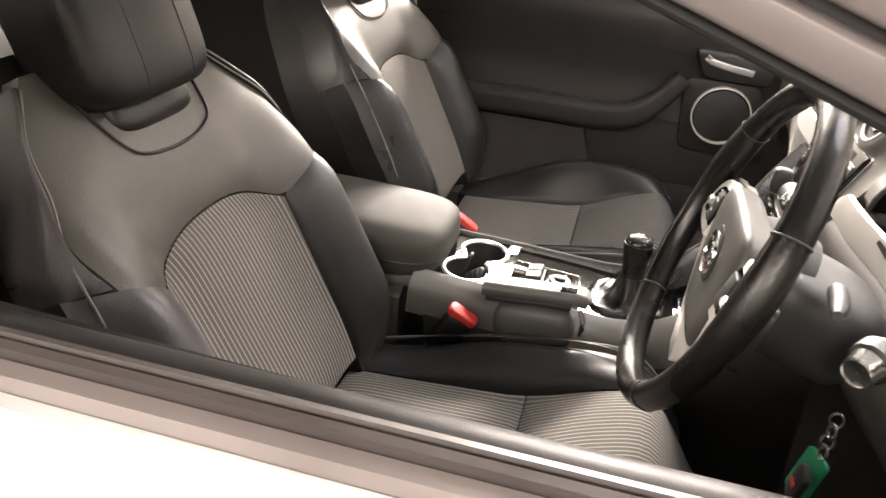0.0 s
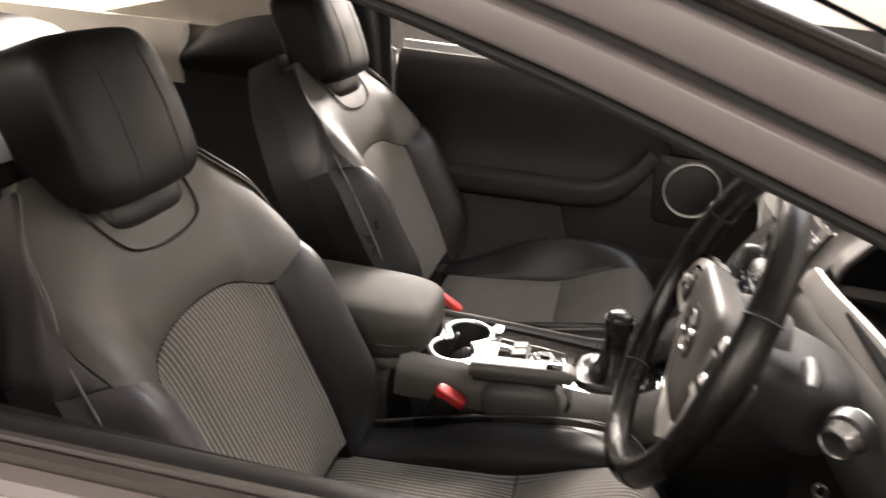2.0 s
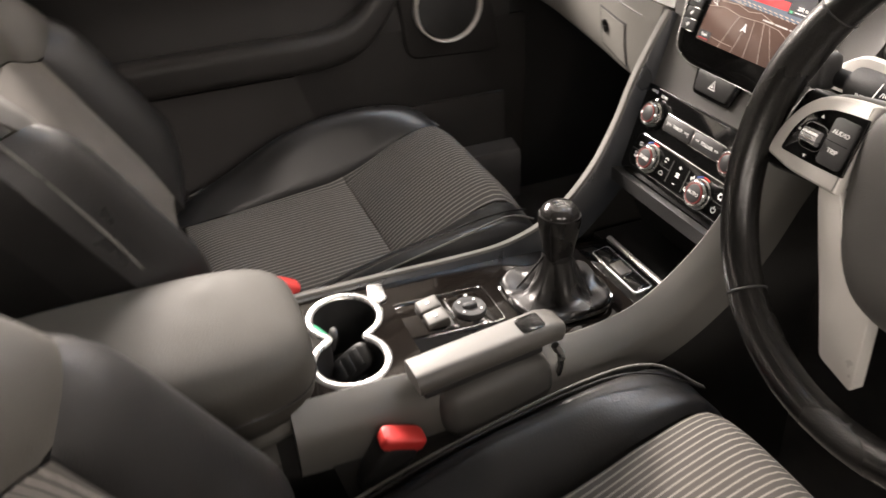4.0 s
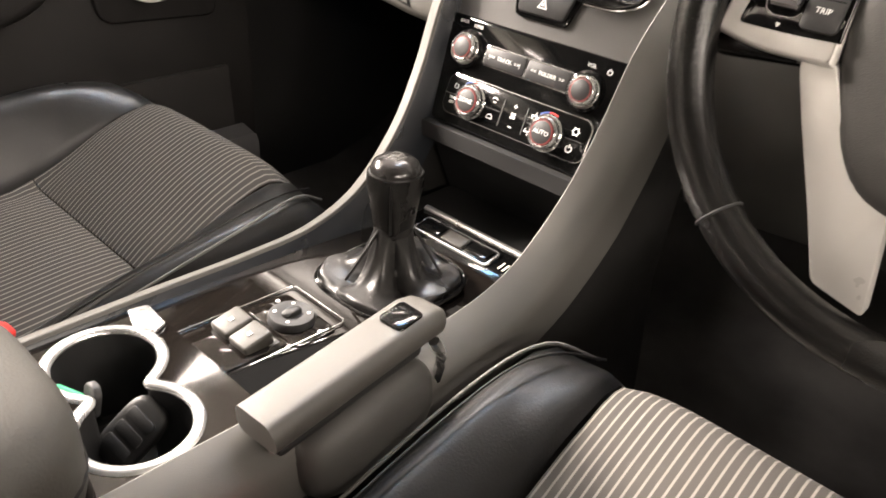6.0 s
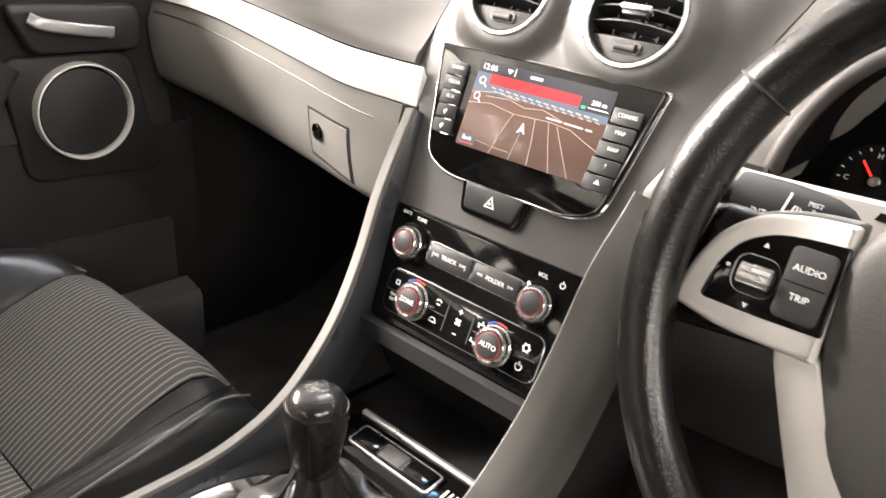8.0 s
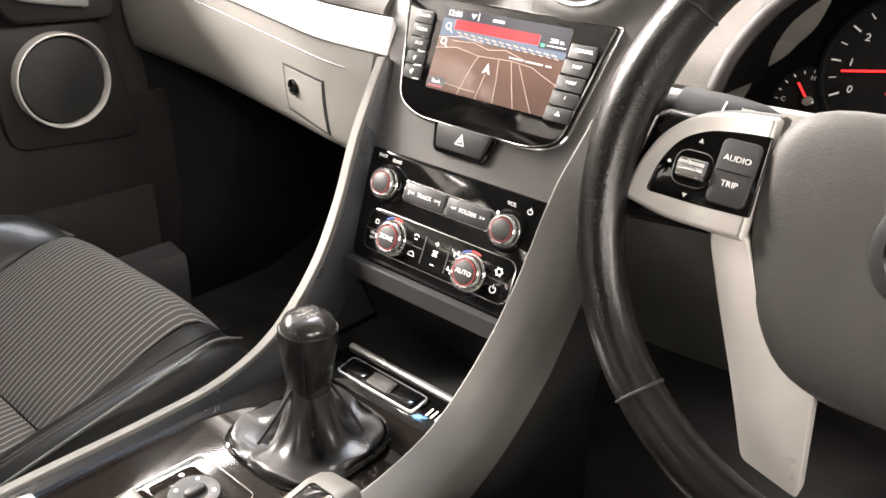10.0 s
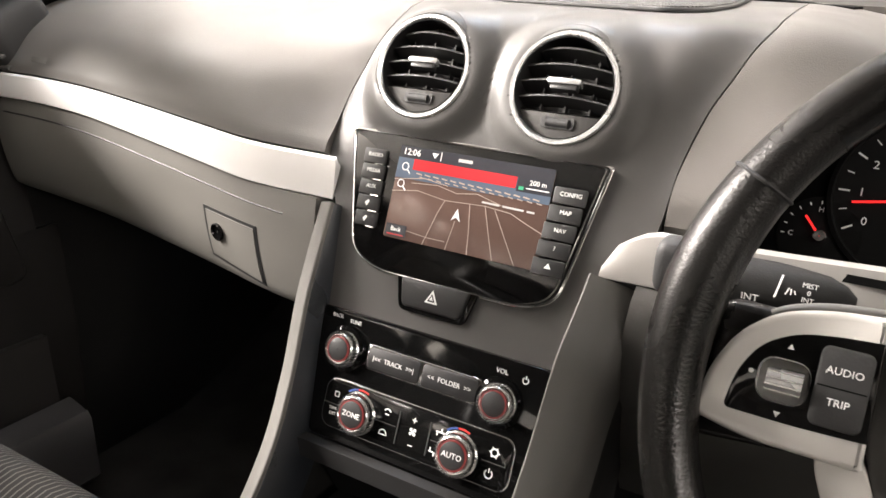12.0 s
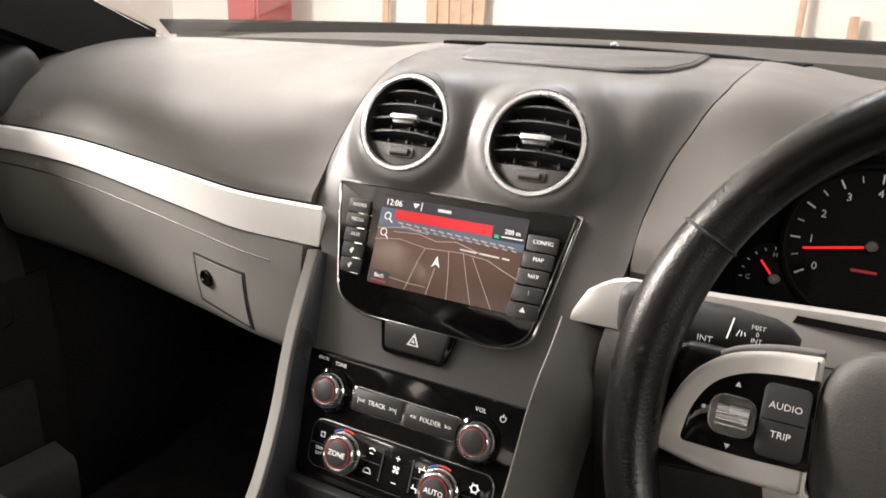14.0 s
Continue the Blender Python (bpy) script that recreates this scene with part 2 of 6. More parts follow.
def loft(rings, caps=True):
    """A skin over closed rings of equal length."""
    bm = bmesh.new()
    vs = [[bm.verts.new(p) for p in ring] for ring in rings]
    n = len(vs[0])
    for a, b in zip(vs, vs[1:]):
        for k in range(n):
            bm.faces.new((a[k], a[(k + 1) % n], b[(k + 1) % n], b[k]))
    if caps:
        bm.faces.new(vs[0])
        bm.faces.new(list(reversed(vs[-1])))
    return bm


def smooth_path(points, steps=6):
    """Catmull-Rom points through the given ones."""
    pts = [Vector(p) for p in points]
    pts = [2 * pts[0] - pts[1]] + pts + [2 * pts[-1] - pts[-2]]
    out = []
    for a, b, c, d in zip(pts, pts[1:], pts[2:], pts[3:]):
        for k in range(steps):
            t = k / steps
            out.append(0.5 * (2 * b + (c - a) * t + (2 * a - 5 * b + 4 * c - d) * t * t + (3 * b - a - 3 * c + d) * t**3))
    return out + [pts[-2]]


def sweep(path, profile, up=(0, 0, 1), closed=False, scale=None):
    """A profile of (side, up) points carried along a path."""
    path = [Vector(p) for p in path]
    rings, n = [], len(path)
    for k, p in enumerate(path):
        a, b = (path[(k - 1) % n], path[(k + 1) % n]) if closed else (path[max(k - 1, 0)], path[min(k + 1, n - 1)])
        ahead = (b - a).normalized()
        side = ahead.cross(Vector(up)).normalized()
        above = side.cross(ahead)
        f = scale(k / max(1, n - 1)) if scale else 1.0
        rings.append([p + side * x * f + above * y * f for x, y in profile])
    if closed:
        rings.append(rings[0])
        bm = loft(rings, False)
        bmesh.ops.remove_doubles(bm, verts=bm.verts, dist=1e-6)
        return bm
    return loft(rings)


def circle(r, n=12, ry=None, power=2.0):
    out = []
    for k in range(n):
        a = 2 * math.pi * k / n
        c, s = math.cos(a), math.sin(a)
        out.append((r * math.copysign(abs(c) ** (2 / power), c), (ry or r) * math.copysign(abs(s) ** (2 / power), s)))
    return out


def turned(profile, n=32):
    """A solid of revolution about z from (radius, height) points."""
    rings = [[(r * math.cos(2 * math.pi * k / n), r * math.sin(2 * math.pi * k / n), z) for k in range(n)] for r, z in profile]
    return loft(rings, False)


def box(sx, sy, sz, at=(0, 0, 0), bevel=0.0, segments=2):
    bm = bmesh.new()
    bmesh.ops.create_cube(bm, size=1.0)
    bmesh.ops.scale(bm, vec=(sx, sy, sz), verts=bm.verts)
    bmesh.ops.translate(bm, vec=at, verts=bm.verts)
    if bevel > 0:
        bmesh.ops.bevel(bm, geom=bm.edges[:], offset=bevel, segments=segments, affect="EDGES", profile=0.5)
    return bm


def pillow(sx, sy, sz, power=3.0, n=8, shape=None):
    """A soft block: a cube bulged to a superellipsoid, then shaped point by point."""
    bm = bmesh.new()
    bmesh.ops.create_cube(bm, size=2.0)
    bmesh.ops.subdivide_edges(bm, edges=bm.edges[:], cuts=n, use_grid_fill=True)
    for v in bm.verts:
        p = v.co
        k = (abs(p.x) ** power + abs(p.y) ** power + abs(p.z) ** power) ** (1 / power)
        p = Vector((p.x / k * sx, p.y / k * sy, p.z / k * sz))
        v.co = shape(p) if shape else p
    return bm


def plate(outline, thick, bevel=0.0, z=0.0):
    """A flat plate over a closed outline of (x, y), from z up to z + thick, with a bevelled top edge."""
    n = len(outline)
    cx, cy = sum(p[0] for p in outline) / n, sum(p[1] for p in outline) / n
    def inset(d):
        out = []
        for k in range(n):
            a, b, c = (Vector(outline[(k + o) % n]) for o in (-1, 0, 1))
            t = (c - a).normalized()
            nrm = Vector((-t.y, t.x))
            if nrm.dot(Vector((cx, cy)) - b) < 0:
                nrm = -nrm
            out.append(b + nrm * d)
        return out
    rings = [[(x, y, z) for x, y in outline], [(x, y, z + thick - bevel) for x, y in outline]]
    if bevel > 0:
        rings.append([(p.x, p.y, z + thick - bevel * 0.3) for p in inset(bevel * 0.4)])
        rings.append([(p.x, p.y, z + thick) for p in inset(bevel)])
    return loft(rings)


def round_rect(w, h, r, n=5, cx=0.0, cy=0.0):
    out = []
    for sx, sy, a0 in ((1, 1, 0), (-1, 1, 90), (-1, -1, 180), (1, -1, 270)):
        for k in range(n + 1):
            a = radians(a0 + 90 * k / n)
            out.append((cx + sx * (w / 2 - r) + r * math.cos(a), cy + sy * (h / 2 - r) + r * math.sin(a)))
    return out


def round_poly(points, r, n=5):
    """A closed outline with its corners rounded; a third number in a point is its own radius."""
    out, m = [], len(points)
    radii = [p[2] if len(p) > 2 else r for p in points]
    points = [p[:2] for p in points]
    for k in range(m):
        a, b, c = (Vector(points[(k + o) % m]) for o in (-1, 0, 1))
        d = min(radii[k], (a - b).length * 0.45, (c - b).length * 0.45)
        p, q = b + (a - b).normalized() * d, b + (c - b).normalized() * d
        for i in range(n + 1):
            t = i / n
            out.append(tuple((1 - t) ** 2 * p + 2 * t * (1 - t) * b + t * t * q))
    return out


def lettering(text, size, mat, parent, m, name="lettering", align="CENTER"):
    cu = bpy.data.curves.new(name, "FONT")
    cu.body, cu.size, cu.align_x, cu.align_y, cu.extrude, cu.resolution_u = text, size, align, "CENTER", 0.00015, 2
    tmp = bpy.data.objects.new(name, cu)
    me = bpy.data.meshes.new_from_object(tmp)
    bpy.data.objects.remove(tmp)
    me.name = name
    me.materials.clear()
    me.materials.append(mat)
    ob = new(name, me)
    ob.parent = parent
    ob.matrix_basis = m
    return ob


def lerp(a, b, t):
    return a + (b - a) * t


def ease(t):
    t = min(1.0, max(0.0, t))
    return t * t * (3 - 2 * t)


def curve_at(table, t):
    """Smooth reading of a short table of (place, value)."""
    if t <= table[0][0]:
        return table[0][1]
    if t >= table[-1][0]:
        return table[-1][1]
    k = next(n for n in range(len(table) - 1) if t <= table[n + 1][0])
    def slope(n):
        a, b = table[max(n - 1, 0)], table[min(n + 1, len(table) - 1)]
        return (b[1] - a[1]) / (b[0] - a[0])
    (a, x), (b, y) = table[k], table[k + 1]
    h = b - a
    q = (t - a) / h
    return (2 * q**3 - 3 * q * q + 1) * x + (q**3 - 2 * q * q + q) * h * slope(k) + (3 * q * q - 2 * q**3) * y + (q**3 - q * q) * h * slope(k + 1)


# ---- structure: showroom ----
ground = tagged(part("ground", box(30, 30, 0.2, (0, 0, -0.1)), CONCRETE), "dark polished showroom floor under the car", "floor", kind="structure")
for wname, sx, sy, at in (("wall_north", 16, 0.2, (0, 6.1, 2)), ("wall_south", 16, 0.2, (0, -7.1, 2)), ("wall_east", 0.2, 13, (7.1, -0.5, 2)), ("wall_west", 0.2, 13, (-7.1, -0.5, 2))):
    tagged(part(wname, box(sx, sy, 4.2, at), PLASTER), "white painted showroom wall", "wall", kind="structure")
tagged(part("trim", box(0.04, 6.5, 0.9, (-6.98, 0.0, 0.45)), DARK_PANEL), "dark lower panel along the showroom wall", "wall panel", kind="structure")
tagged(part("ceiling", box(16, 14, 0.2, (0, -0.5, 4.1)), CEILING_GREY), "grey showroom ceiling", "ceiling", kind="structure")

# ---- structure: car shell ----
tagged(part("floor", slab(lambda u, v: Vector((lerp(-0.83, 0.83, u), lerp(-2.5, 0.75, v), 0.24 + 0.16 * ease((v - 0.86) / 0.14) + 0.01 * math.sin(u * 9) * math.sin(v * 14))), 24, 30, Vector((0, 0, -0.03))), CARPET), "dark carpeted car floor", "car floor", kind="structure")


def pillar_point(t, side):
    """Along the windscreen pillar from its foot (t=0) to the roof (t=1) and back along the roof edge."""
    path = [(0.84, 0.34, 1.03), (0.80, 0.05, 1.125), (0.755, -0.2, 1.207), (0.72, -0.40, 1.268), (0.69, -0.62, 1.318), (0.67, -0.9, 1.35), (0.67, -1.3, 1.36), (0.68, -1.7, 1.32), (0.72, -2.1, 1.2)]
    return [Vector((side * x, y, z)) for x, y, z in smooth_path(path, 5)]


for side, tag in ((1, "driver"), (-1, "passenger")):
    path = pillar_point(0, side)
    for pname, label, mat, lo, hi, outer, inner in (
            ("trim", "black rubber door seal along the pillar", RUBBER, -0.064, -0.054, -0.014, 0.014),
            ("pillar", "satin grey door frame along the windscreen pillar", PILLAR, -0.0525, -0.022, -0.022, 0.02),
            ("trim", "black inner pillar trim", PILLAR_IN, -0.062, 0.034, 0.0225, 0.062),
            ("trim", "black recess between door frame and pillar", RUBBER, -0.05, 0.03, -0.004, 0.022),
            ("pillar", "satin grey windscreen pillar cover", PILLAR, -0.014, 0.021, -0.017, 0.02),
            ("trim", "dark windscreen edge moulding", MOULD, 0.026, 0.040, -0.014, 0.016)):
        mid, half, b = (lo + hi) / 2, (hi - lo) / 2, 0.005
        section = [(inner, lo), (outer + b, lo), (outer + 0.0015, lo + b * 0.4), (outer, lo + b), (outer + 0.002, mid), (outer, hi - b), (outer + 0.0015, hi - b * 0.4), (outer + b, hi), (inner, hi)]
        tagged(part(pname, sweep(path, [(x * side, y) for x, y in section]), mat), label, "car pillar", kind="structure")

roof = tagged(part("ceiling", slab(lambda u, v: Vector((lerp(-0.66, 0.66, u), lerp(-0.5, -2.2, v), 1.36 + 0.07 * (1 - (2 * u - 1) ** 2) - 0.05 * (2 * v - 0.8) ** 2)), 16, 16, Vector((0, 0, 0.03))), HEADLINER), "pale woven headliner under the car roof", "headliner", kind="structure")
windscreen = tagged(part("window_1", slab(lambda u, v: Vector((lerp(-0.78, 0.78, u) * lerp(1, 0.86, v), lerp(0.66 - 0.26 * (2 * u - 1) ** 2, -0.48, v), lerp(1.035 + 0.01 * (1 - (2 * u - 1) ** 2), 1.37, v) + 0.05 * math.sin(math.pi * v) * (1 - (2 * u - 1) ** 2))), 16, 12, 0.004), GLASS), "clear raked windscreen", "windscreen", kind="structure")
windscreen.visible_shadow = False

# ---- materials in place: dashboard ----
FRONT = [(-0.80, 0.03), (-0.70, 0.035), (-0.58, 0.035), (-0.45, 0.022), (-0.34, 0.008), (-0.24, -0.007), (-0.12, -0.013)]


def dash_front(x):
    return curve_at(FRONT, -abs(x))


def profile_at(x, rows, v):
    """A point of the dash section at x: rows of (share, y offset, z)."""
    ys = [(r[0], r[1]) for r in rows]
    zs = [(r[0], r[2]) for r in rows]
    return Vector((x, dash_front(x) + curve_at(ys, v), curve_at(zs, v)))


PAD = [(0, 0.004, 0.932), (0.08, 0.010, 0.946), (0.3, 0.05, 0.99), (0.5, 0.115, 1.022), (0.75, 0.24, 1.044), (1.0, 0.40, 1.050)]
LOWER = [(0, -0.001, 0.895), (0.25, -0.005, 0.857), (0.6, -0.002, 0.80), (0.85, 0.005, 0.757), (0.95, 0.011, 0.738), (1.0, 0.022, 0.728)]

dashboard = thing("dashboard", "charcoal and grey dashboard with a satin silver strip", "dashboard", (0, 0, 0))
def strip_drop(u):
    return ease(u * 1.1 - 0.1)


def strip_back(u):
    return 0.012 * ease((u - 0.78) / 0.22)


part("trim_strip", slab(lambda u, v: profile_at(lerp(-0.775, -0.140 - 0.004 * (2 * v - 1) ** 4, u), [(0, -0.004 + strip_back(u), lerp(0.897, 0.864, strip_drop(u))), (0.12, -0.008 + strip_back(u), lerp(0.899, 0.866, strip_drop(u))), (0.88, -0.002 + strip_back(u), lerp(0.928, 0.904, strip_drop(u))), (1, 0.003 + strip_back(u), lerp(0.930, 0.906, strip_drop(u)))], v), 40, 8, 0.012), SILVER, dashboard, "satin silver trim strip")


def glove_point(u, v):
    return profile_at(lerp(-0.768, -0.158, u), [(a, b, c - 0.030 * strip_drop(u) * (1 - a) + 0.034 * (1 - u) ** 1.3 * a) for a, b, c in LOWER], v)


glovebox = part("glovebox", slab(glove_point, 34, 20, -0.03), DASH_GREY, dashboard, "grey glovebox lid")
part("latch_gap", slab(lambda a, b: glove_point(lerp(0.709, 0.862, a), lerp(0.388, 0.848, b) + 0.06 * a * b) + Vector((0, -0.0006, -0.0002)), 10, 8, Vector((0, 0.004, 0.001))), BLACK, glovebox, "dark gap round the latch")
part("lock_plate", slab(lambda a, b: glove_point(lerp(0.716, 0.855, a), lerp(0.415, 0.82, b) + 0.06 * a * b) + Vector((0, -0.0014, -0.0004)), 10, 8, Vector((0, 0.004, 0.001))), DASH_GREY, glovebox, "grey glovebox latch plate")
lock_m = Matrix.Translation(glove_point(0.748, 0.585) + Vector((0, -0.0012, 0))) @ Matrix.Rotation(radians(96), 4, "X") @ Matrix.Rotation(radians(-8), 4, "Y")
part("key_lock", turned([(0.0105, 0.0), (0.0105, 0.003), (0.0092, 0.0038), (0.0082, 0.0014), (0.001, 0.0014)], 20), GLOSS, glovebox, "black key lock", lock_m)
part("underside", slab(lambda u, v: Vector((lerp(-0.78, -0.13, u), lerp(0.075, 0.60, v), lerp(0.738 + 0.03 * (1 - u), 0.60, v))), 8, 6, Vector((0, 0, 0.02))), BLACK, dashboard)
part("badge", plate(round_rect(0.034, 0.007, 0.002), 0.0005), RAIL, dashboard, "small embossed mark", Matrix.Translation((-0.672, 0.043, 0.952)) @ Matrix.Rotation(radians(70), 4, "X"))

part("lid_gap", sweep([glove_point(u, 0.15 + 0.05 * u) + Vector((0, -0.0002, 0)) for u in np.linspace(0.03, 0.93, 28)], circle(0.0011, 6)), BLACK, glovebox, "thin gap along the lid")
# side vent at the passenger's end
side_vent = part("side_vent", pillow(0.03, 0.05, 0.055, 5, 6), BLACK, dashboard, "black side air vent", Matrix.Translation((-0.765, 0.075, 0.975)) @ Matrix.Rotation(radians(25), 4, "X"))
for k in range(5):
    part("slat", box(0.058, 0.008, 0.004, (0, 0, 0), 0.001), FASCIA, side_vent, "", Matrix.Translation((0.004, -0.050, -0.036 + 0.017 * k)))

# driver's half of the dash
PAD_R = [(0, 0.014, 0.897), (0.1, 0.016, 0.92), (0.35, 0.040, 0.970), (0.55, 0.12, 1.016), (0.78, 0.25, 1.036), (1.0, 0.40, 1.045)]
# the driver's strip carries its shade as a darker silver
part("driver_trim", slab(lambda u, v: profile_at(lerp(0.137, 0.77, u), [(0, -0.002, 0.851), (0.12, -0.006, 0.853), (0.88, 0.0, lerp(0.860, 0.894, min(1, u / 0.06) ** 0.5)), (1, 0.005, lerp(0.861, 0.896, min(1, u / 0.06) ** 0.5))], v), 60, 8, 0.012), TRIM_SHADED, dashboard, "satin silver trim strip, greyed for shade")
part("knee_panel", slab(lambda u, v: profile_at(lerp(0.168 - 0.012 * v, 0.77, u), [(0, -0.004, 0.853), (0.05, -0.012, 0.847), (0.3, -0.016, 0.80), (0.7, 0.015, 0.70), (1, 0.08, 0.60)], v), 20, 12, -0.02), KNEE, dashboard, "charcoal knee panel")
for k in range(3):
    part("vent_slot", box(0.022, 0.005, 0.0024, (0.2125, -0.0155 + 0.0019 * k, 0.772 - 0.006 * k), 0.0008), VOID, dashboard, "small dark slot")
part("defrost_shelf", slab(lambda u, v: Vector((lerp(-0.79, 0.79, u), lerp(0.428, 0.70, v) - 0.26 * (2 * u - 1) ** 2 * v - 0.02 * (2 * u - 1) ** 2, lerp(1.062, 1.073, ease(v * 2)) - 0.014 * (2 * u - 1) ** 2)), 24, 8, Vector((0, 0, -0.03))), SHELF, dashboard, "charcoal shelf under the windscreen")
part("defrost_slot", sweep(smooth_path([(-0.225, 0.416, 1.0635), (0.0, 0.424, 1.0665), (0.13, 0.414, 1.0635), (0.262, 0.396, 1.0570)], 5), round_rect(0.044, 0.005, 0.0015)), VOID, dashboard, "black defroster slot")
part("sun_sensor", turned([(0.008, 0), (0.008, 0.002), (0.006, 0.005), (0.003, 0.007), (0.0005, 0.0075)], 16), CHROME, dashboard, "small clear sensor dome", Matrix.Translation((0.011, 0.455, 1.0655)))
part("frit", slab(lambda u, v: Vector((lerp(-0.80, 0.80, u) * (1 - 0.01 * v), lerp(0.665, 0.635, v) - 0.26 * (2 * u - 1) ** 2, lerp(1.066, 1.089, v) - 0.012 * (2 * u - 1) ** 2)), 24, 3, 0.004), FRIT, dashboard, "black band at the windscreen foot")
part("firewall", box(1.6, 0.05, 0.86, (0, 0.66, 0.6)), BLACK, dashboard)
for k in (-1, 1):
    part("kick_panel", slab(lambda u, v: Vector((k * 0.79, lerp(0.0, 0.66, u), lerp(0.24, 0.97, v))), 4, 4, Vector((k * 0.03, 0, 0))), BLACK, dashboard)

# ---- centre stack ----
LEAN = radians(21)
STACK = Matrix(((1, 0, 0, 0), (0, math.sin(LEAN), -math.cos(LEAN), -0.0323), (0, math.cos(LEAN), math.sin(LEAN), 0.8040), (0, 0, 0, 1)))
# local axes: x across, y up the face, z out of the face
stack = thing("centre_stack", "charcoal centre stack with round vents above a touchscreen", "centre stack", m=STACK)
STACK_IN = STACK.inverted()
FACE_PATH = [(0.0, -0.0442, 0.7724), (0.3, -0.0107, 0.8604), (0.55, 0.0293, 0.9654), (0.66, 0.0493, 1.0184), (0.71, 0.0665, 1.040), (0.76, 0.095, 1.0505), (0.82, 0.15, 1.0545), (1.0, 0.412, 1.062)]
FACE_LEFT = [(0.0, 0.122), (0.28, 0.131), (0.34, 0.142), (0.40, 0.156), (0.50, 0.158), (0.56, 0.152), (0.62, 0.138), (0.68, 0.122), (0.74, 0.118), (0.80, 0.126), (0.86, 0.15), (1.0, 0.215)]
FACE_RIGHT = [(0.0, 0.122), (0.27, 0.134), (0.31, 0.158), (0.38, 0.173), (0.50, 0.178), (0.59, 0.189), (0.66, 0.205), (0.76, 0.222), (1.0, 0.212)]
VENTS = ((-0.064, 0.203), (0.075, 0.197))


def fascia_point(u, v):
    y = curve_at([(a, b) for a, b, c in FACE_PATH], v)
    z = curve_at([(a, c) for a, b, c in FACE_PATH], v)
    q = abs(2 * u - 1)
    back = 0.011 * ease((q - 0.66) / 0.34) ** 1.3 * ease((v - 0.34) / 0.2) * ease((0.9 - v) / 0.2)
    p = STACK_IN @ Vector((lerp(-curve_at(FACE_LEFT, v), curve_at(FACE_RIGHT, v), u), y + back * 0.934, z - back * 0.3))
    # raised mounds round the vents
    rise = max(ease((0.080 - math.hypot(p.x - cx, p.y - cy)) / 0.028) for cx, cy in VENTS)
    hole = min(math.hypot(p.x - cx, p.y - cy) for cx, cy in VENTS) < 0.045
    return p + Vector((0, 0, 0.011 * rise * ease((v - 0.4) / 0.1) - 0.045 * hole))


part("fascia", slab(fascia_point, 90, 120, Vector((0, 0, -0.02))), FASCIA, stack, "charcoal satin fascia")


def pad_edge(side, v):
    """The joint between fascia and pad."""
    vf = curve_at([(0, 0.425), (0.08, 0.455), (0.3, 0.57), (0.5, 0.68), (0.75, 0.84), (1, 1.0)], v)
    return STACK @ fascia_point(0.5 + 0.5 * side, vf) + Vector((side * 0.0014, 0.0005, 0))


def pad_point(side, u, v, rows, skirt, recess=True):
    """u runs from the door to the fascia."""
    edge = pad_edge(side, v)
    p = profile_at(lerp(side * 0.77, edge.x, u), rows, v)
    p.z -= skirt * strip_drop(u) * (1 - ease(v / 0.3))
    w = ease((u - 0.74) / 0.26)
    if side > 0 and recess:
        # the recess of the instruments
        p.y += 0.16 * ease((1.0 - (abs(p.x - 0.440) / 0.217) ** 2.8 - (max(0.0, p.z - 0.86) / 0.168) ** 2.8) / 0.03)
    return Vector((p.x, lerp(p.y, edge.y, w * lerp(0.55, 1, ease(v / 0.25))), lerp(p.z, edge.z, w * ease(v / 0.1))))


part("passenger_pad", slab(lambda u, v: pad_point(-1, u, v, PAD, 0.024), 60, 44, 0.02), DASH_SOFT, dashboard, "soft charcoal upper dash pad")
part("driver_pad", slab(lambda u, v: pad_point(1, u, v, PAD_R, 0.0), 230, 190, Vector((0, 0.01, -0.02))), DASH_SOFT, dashboard, "soft charcoal pad beside the instruments")
GRILLE_OUT = round_poly([(-0.064, 0.140), (0.135, 0.112), (0.160, 0.135), (0.168, 0.22), (0.155, 0.378), (-0.148, 0.378)], 0.02)
part("grille_rim", plate([(x * 1.0, y) for x, y in GRILLE_OUT], 0.003, 0.001), BLACK, stack, "dark grille edge", STACK_IN @ Matrix.Translation((0, 0, 1.0505)) @ Matrix.Rotation(radians(1.75), 4, "X"))
GRILLE = material("perforated_grille", (0.03, 0.028, 0.026), 0.55, 0, 0.0, 500, 0.05)
_nt = GRILLE.node_tree
_v = _nt.nodes.new("ShaderNodeTexVoronoi")
_v.inputs["Scale"].default_value, _v.inputs["Randomness"].default_value = 330, 0.0
_nt.links.new(_nt.nodes["Texture Coordinate"].outputs["Object"], _v.inputs["Vector"])
_b = _nt.nodes.new("ShaderNodeBump")
_b.inputs["Strength"].default_value, _b.inputs["Distance"].default_value = 1.0, 0.0015
_nt.links.new(_v.outputs["Distance"], _b.inputs["Height"])
_nt.links.new(_b.outputs["Normal"], _nt.nodes["Principled BSDF"].inputs["Normal"])
part("speaker_grille", plate([((x - 0.03) * 0.965 + 0.03, (y - 0.25) * 0.94 + 0.25) for x, y in GRILLE_OUT], 0.0035, 0.0008), GRILLE, stack, "finely perforated loudspeaker grille", STACK_IN @ Matrix.Translation((0, 0, 1.0512)) @ Matrix.Rotation(radians(1.75), 4, "X"))

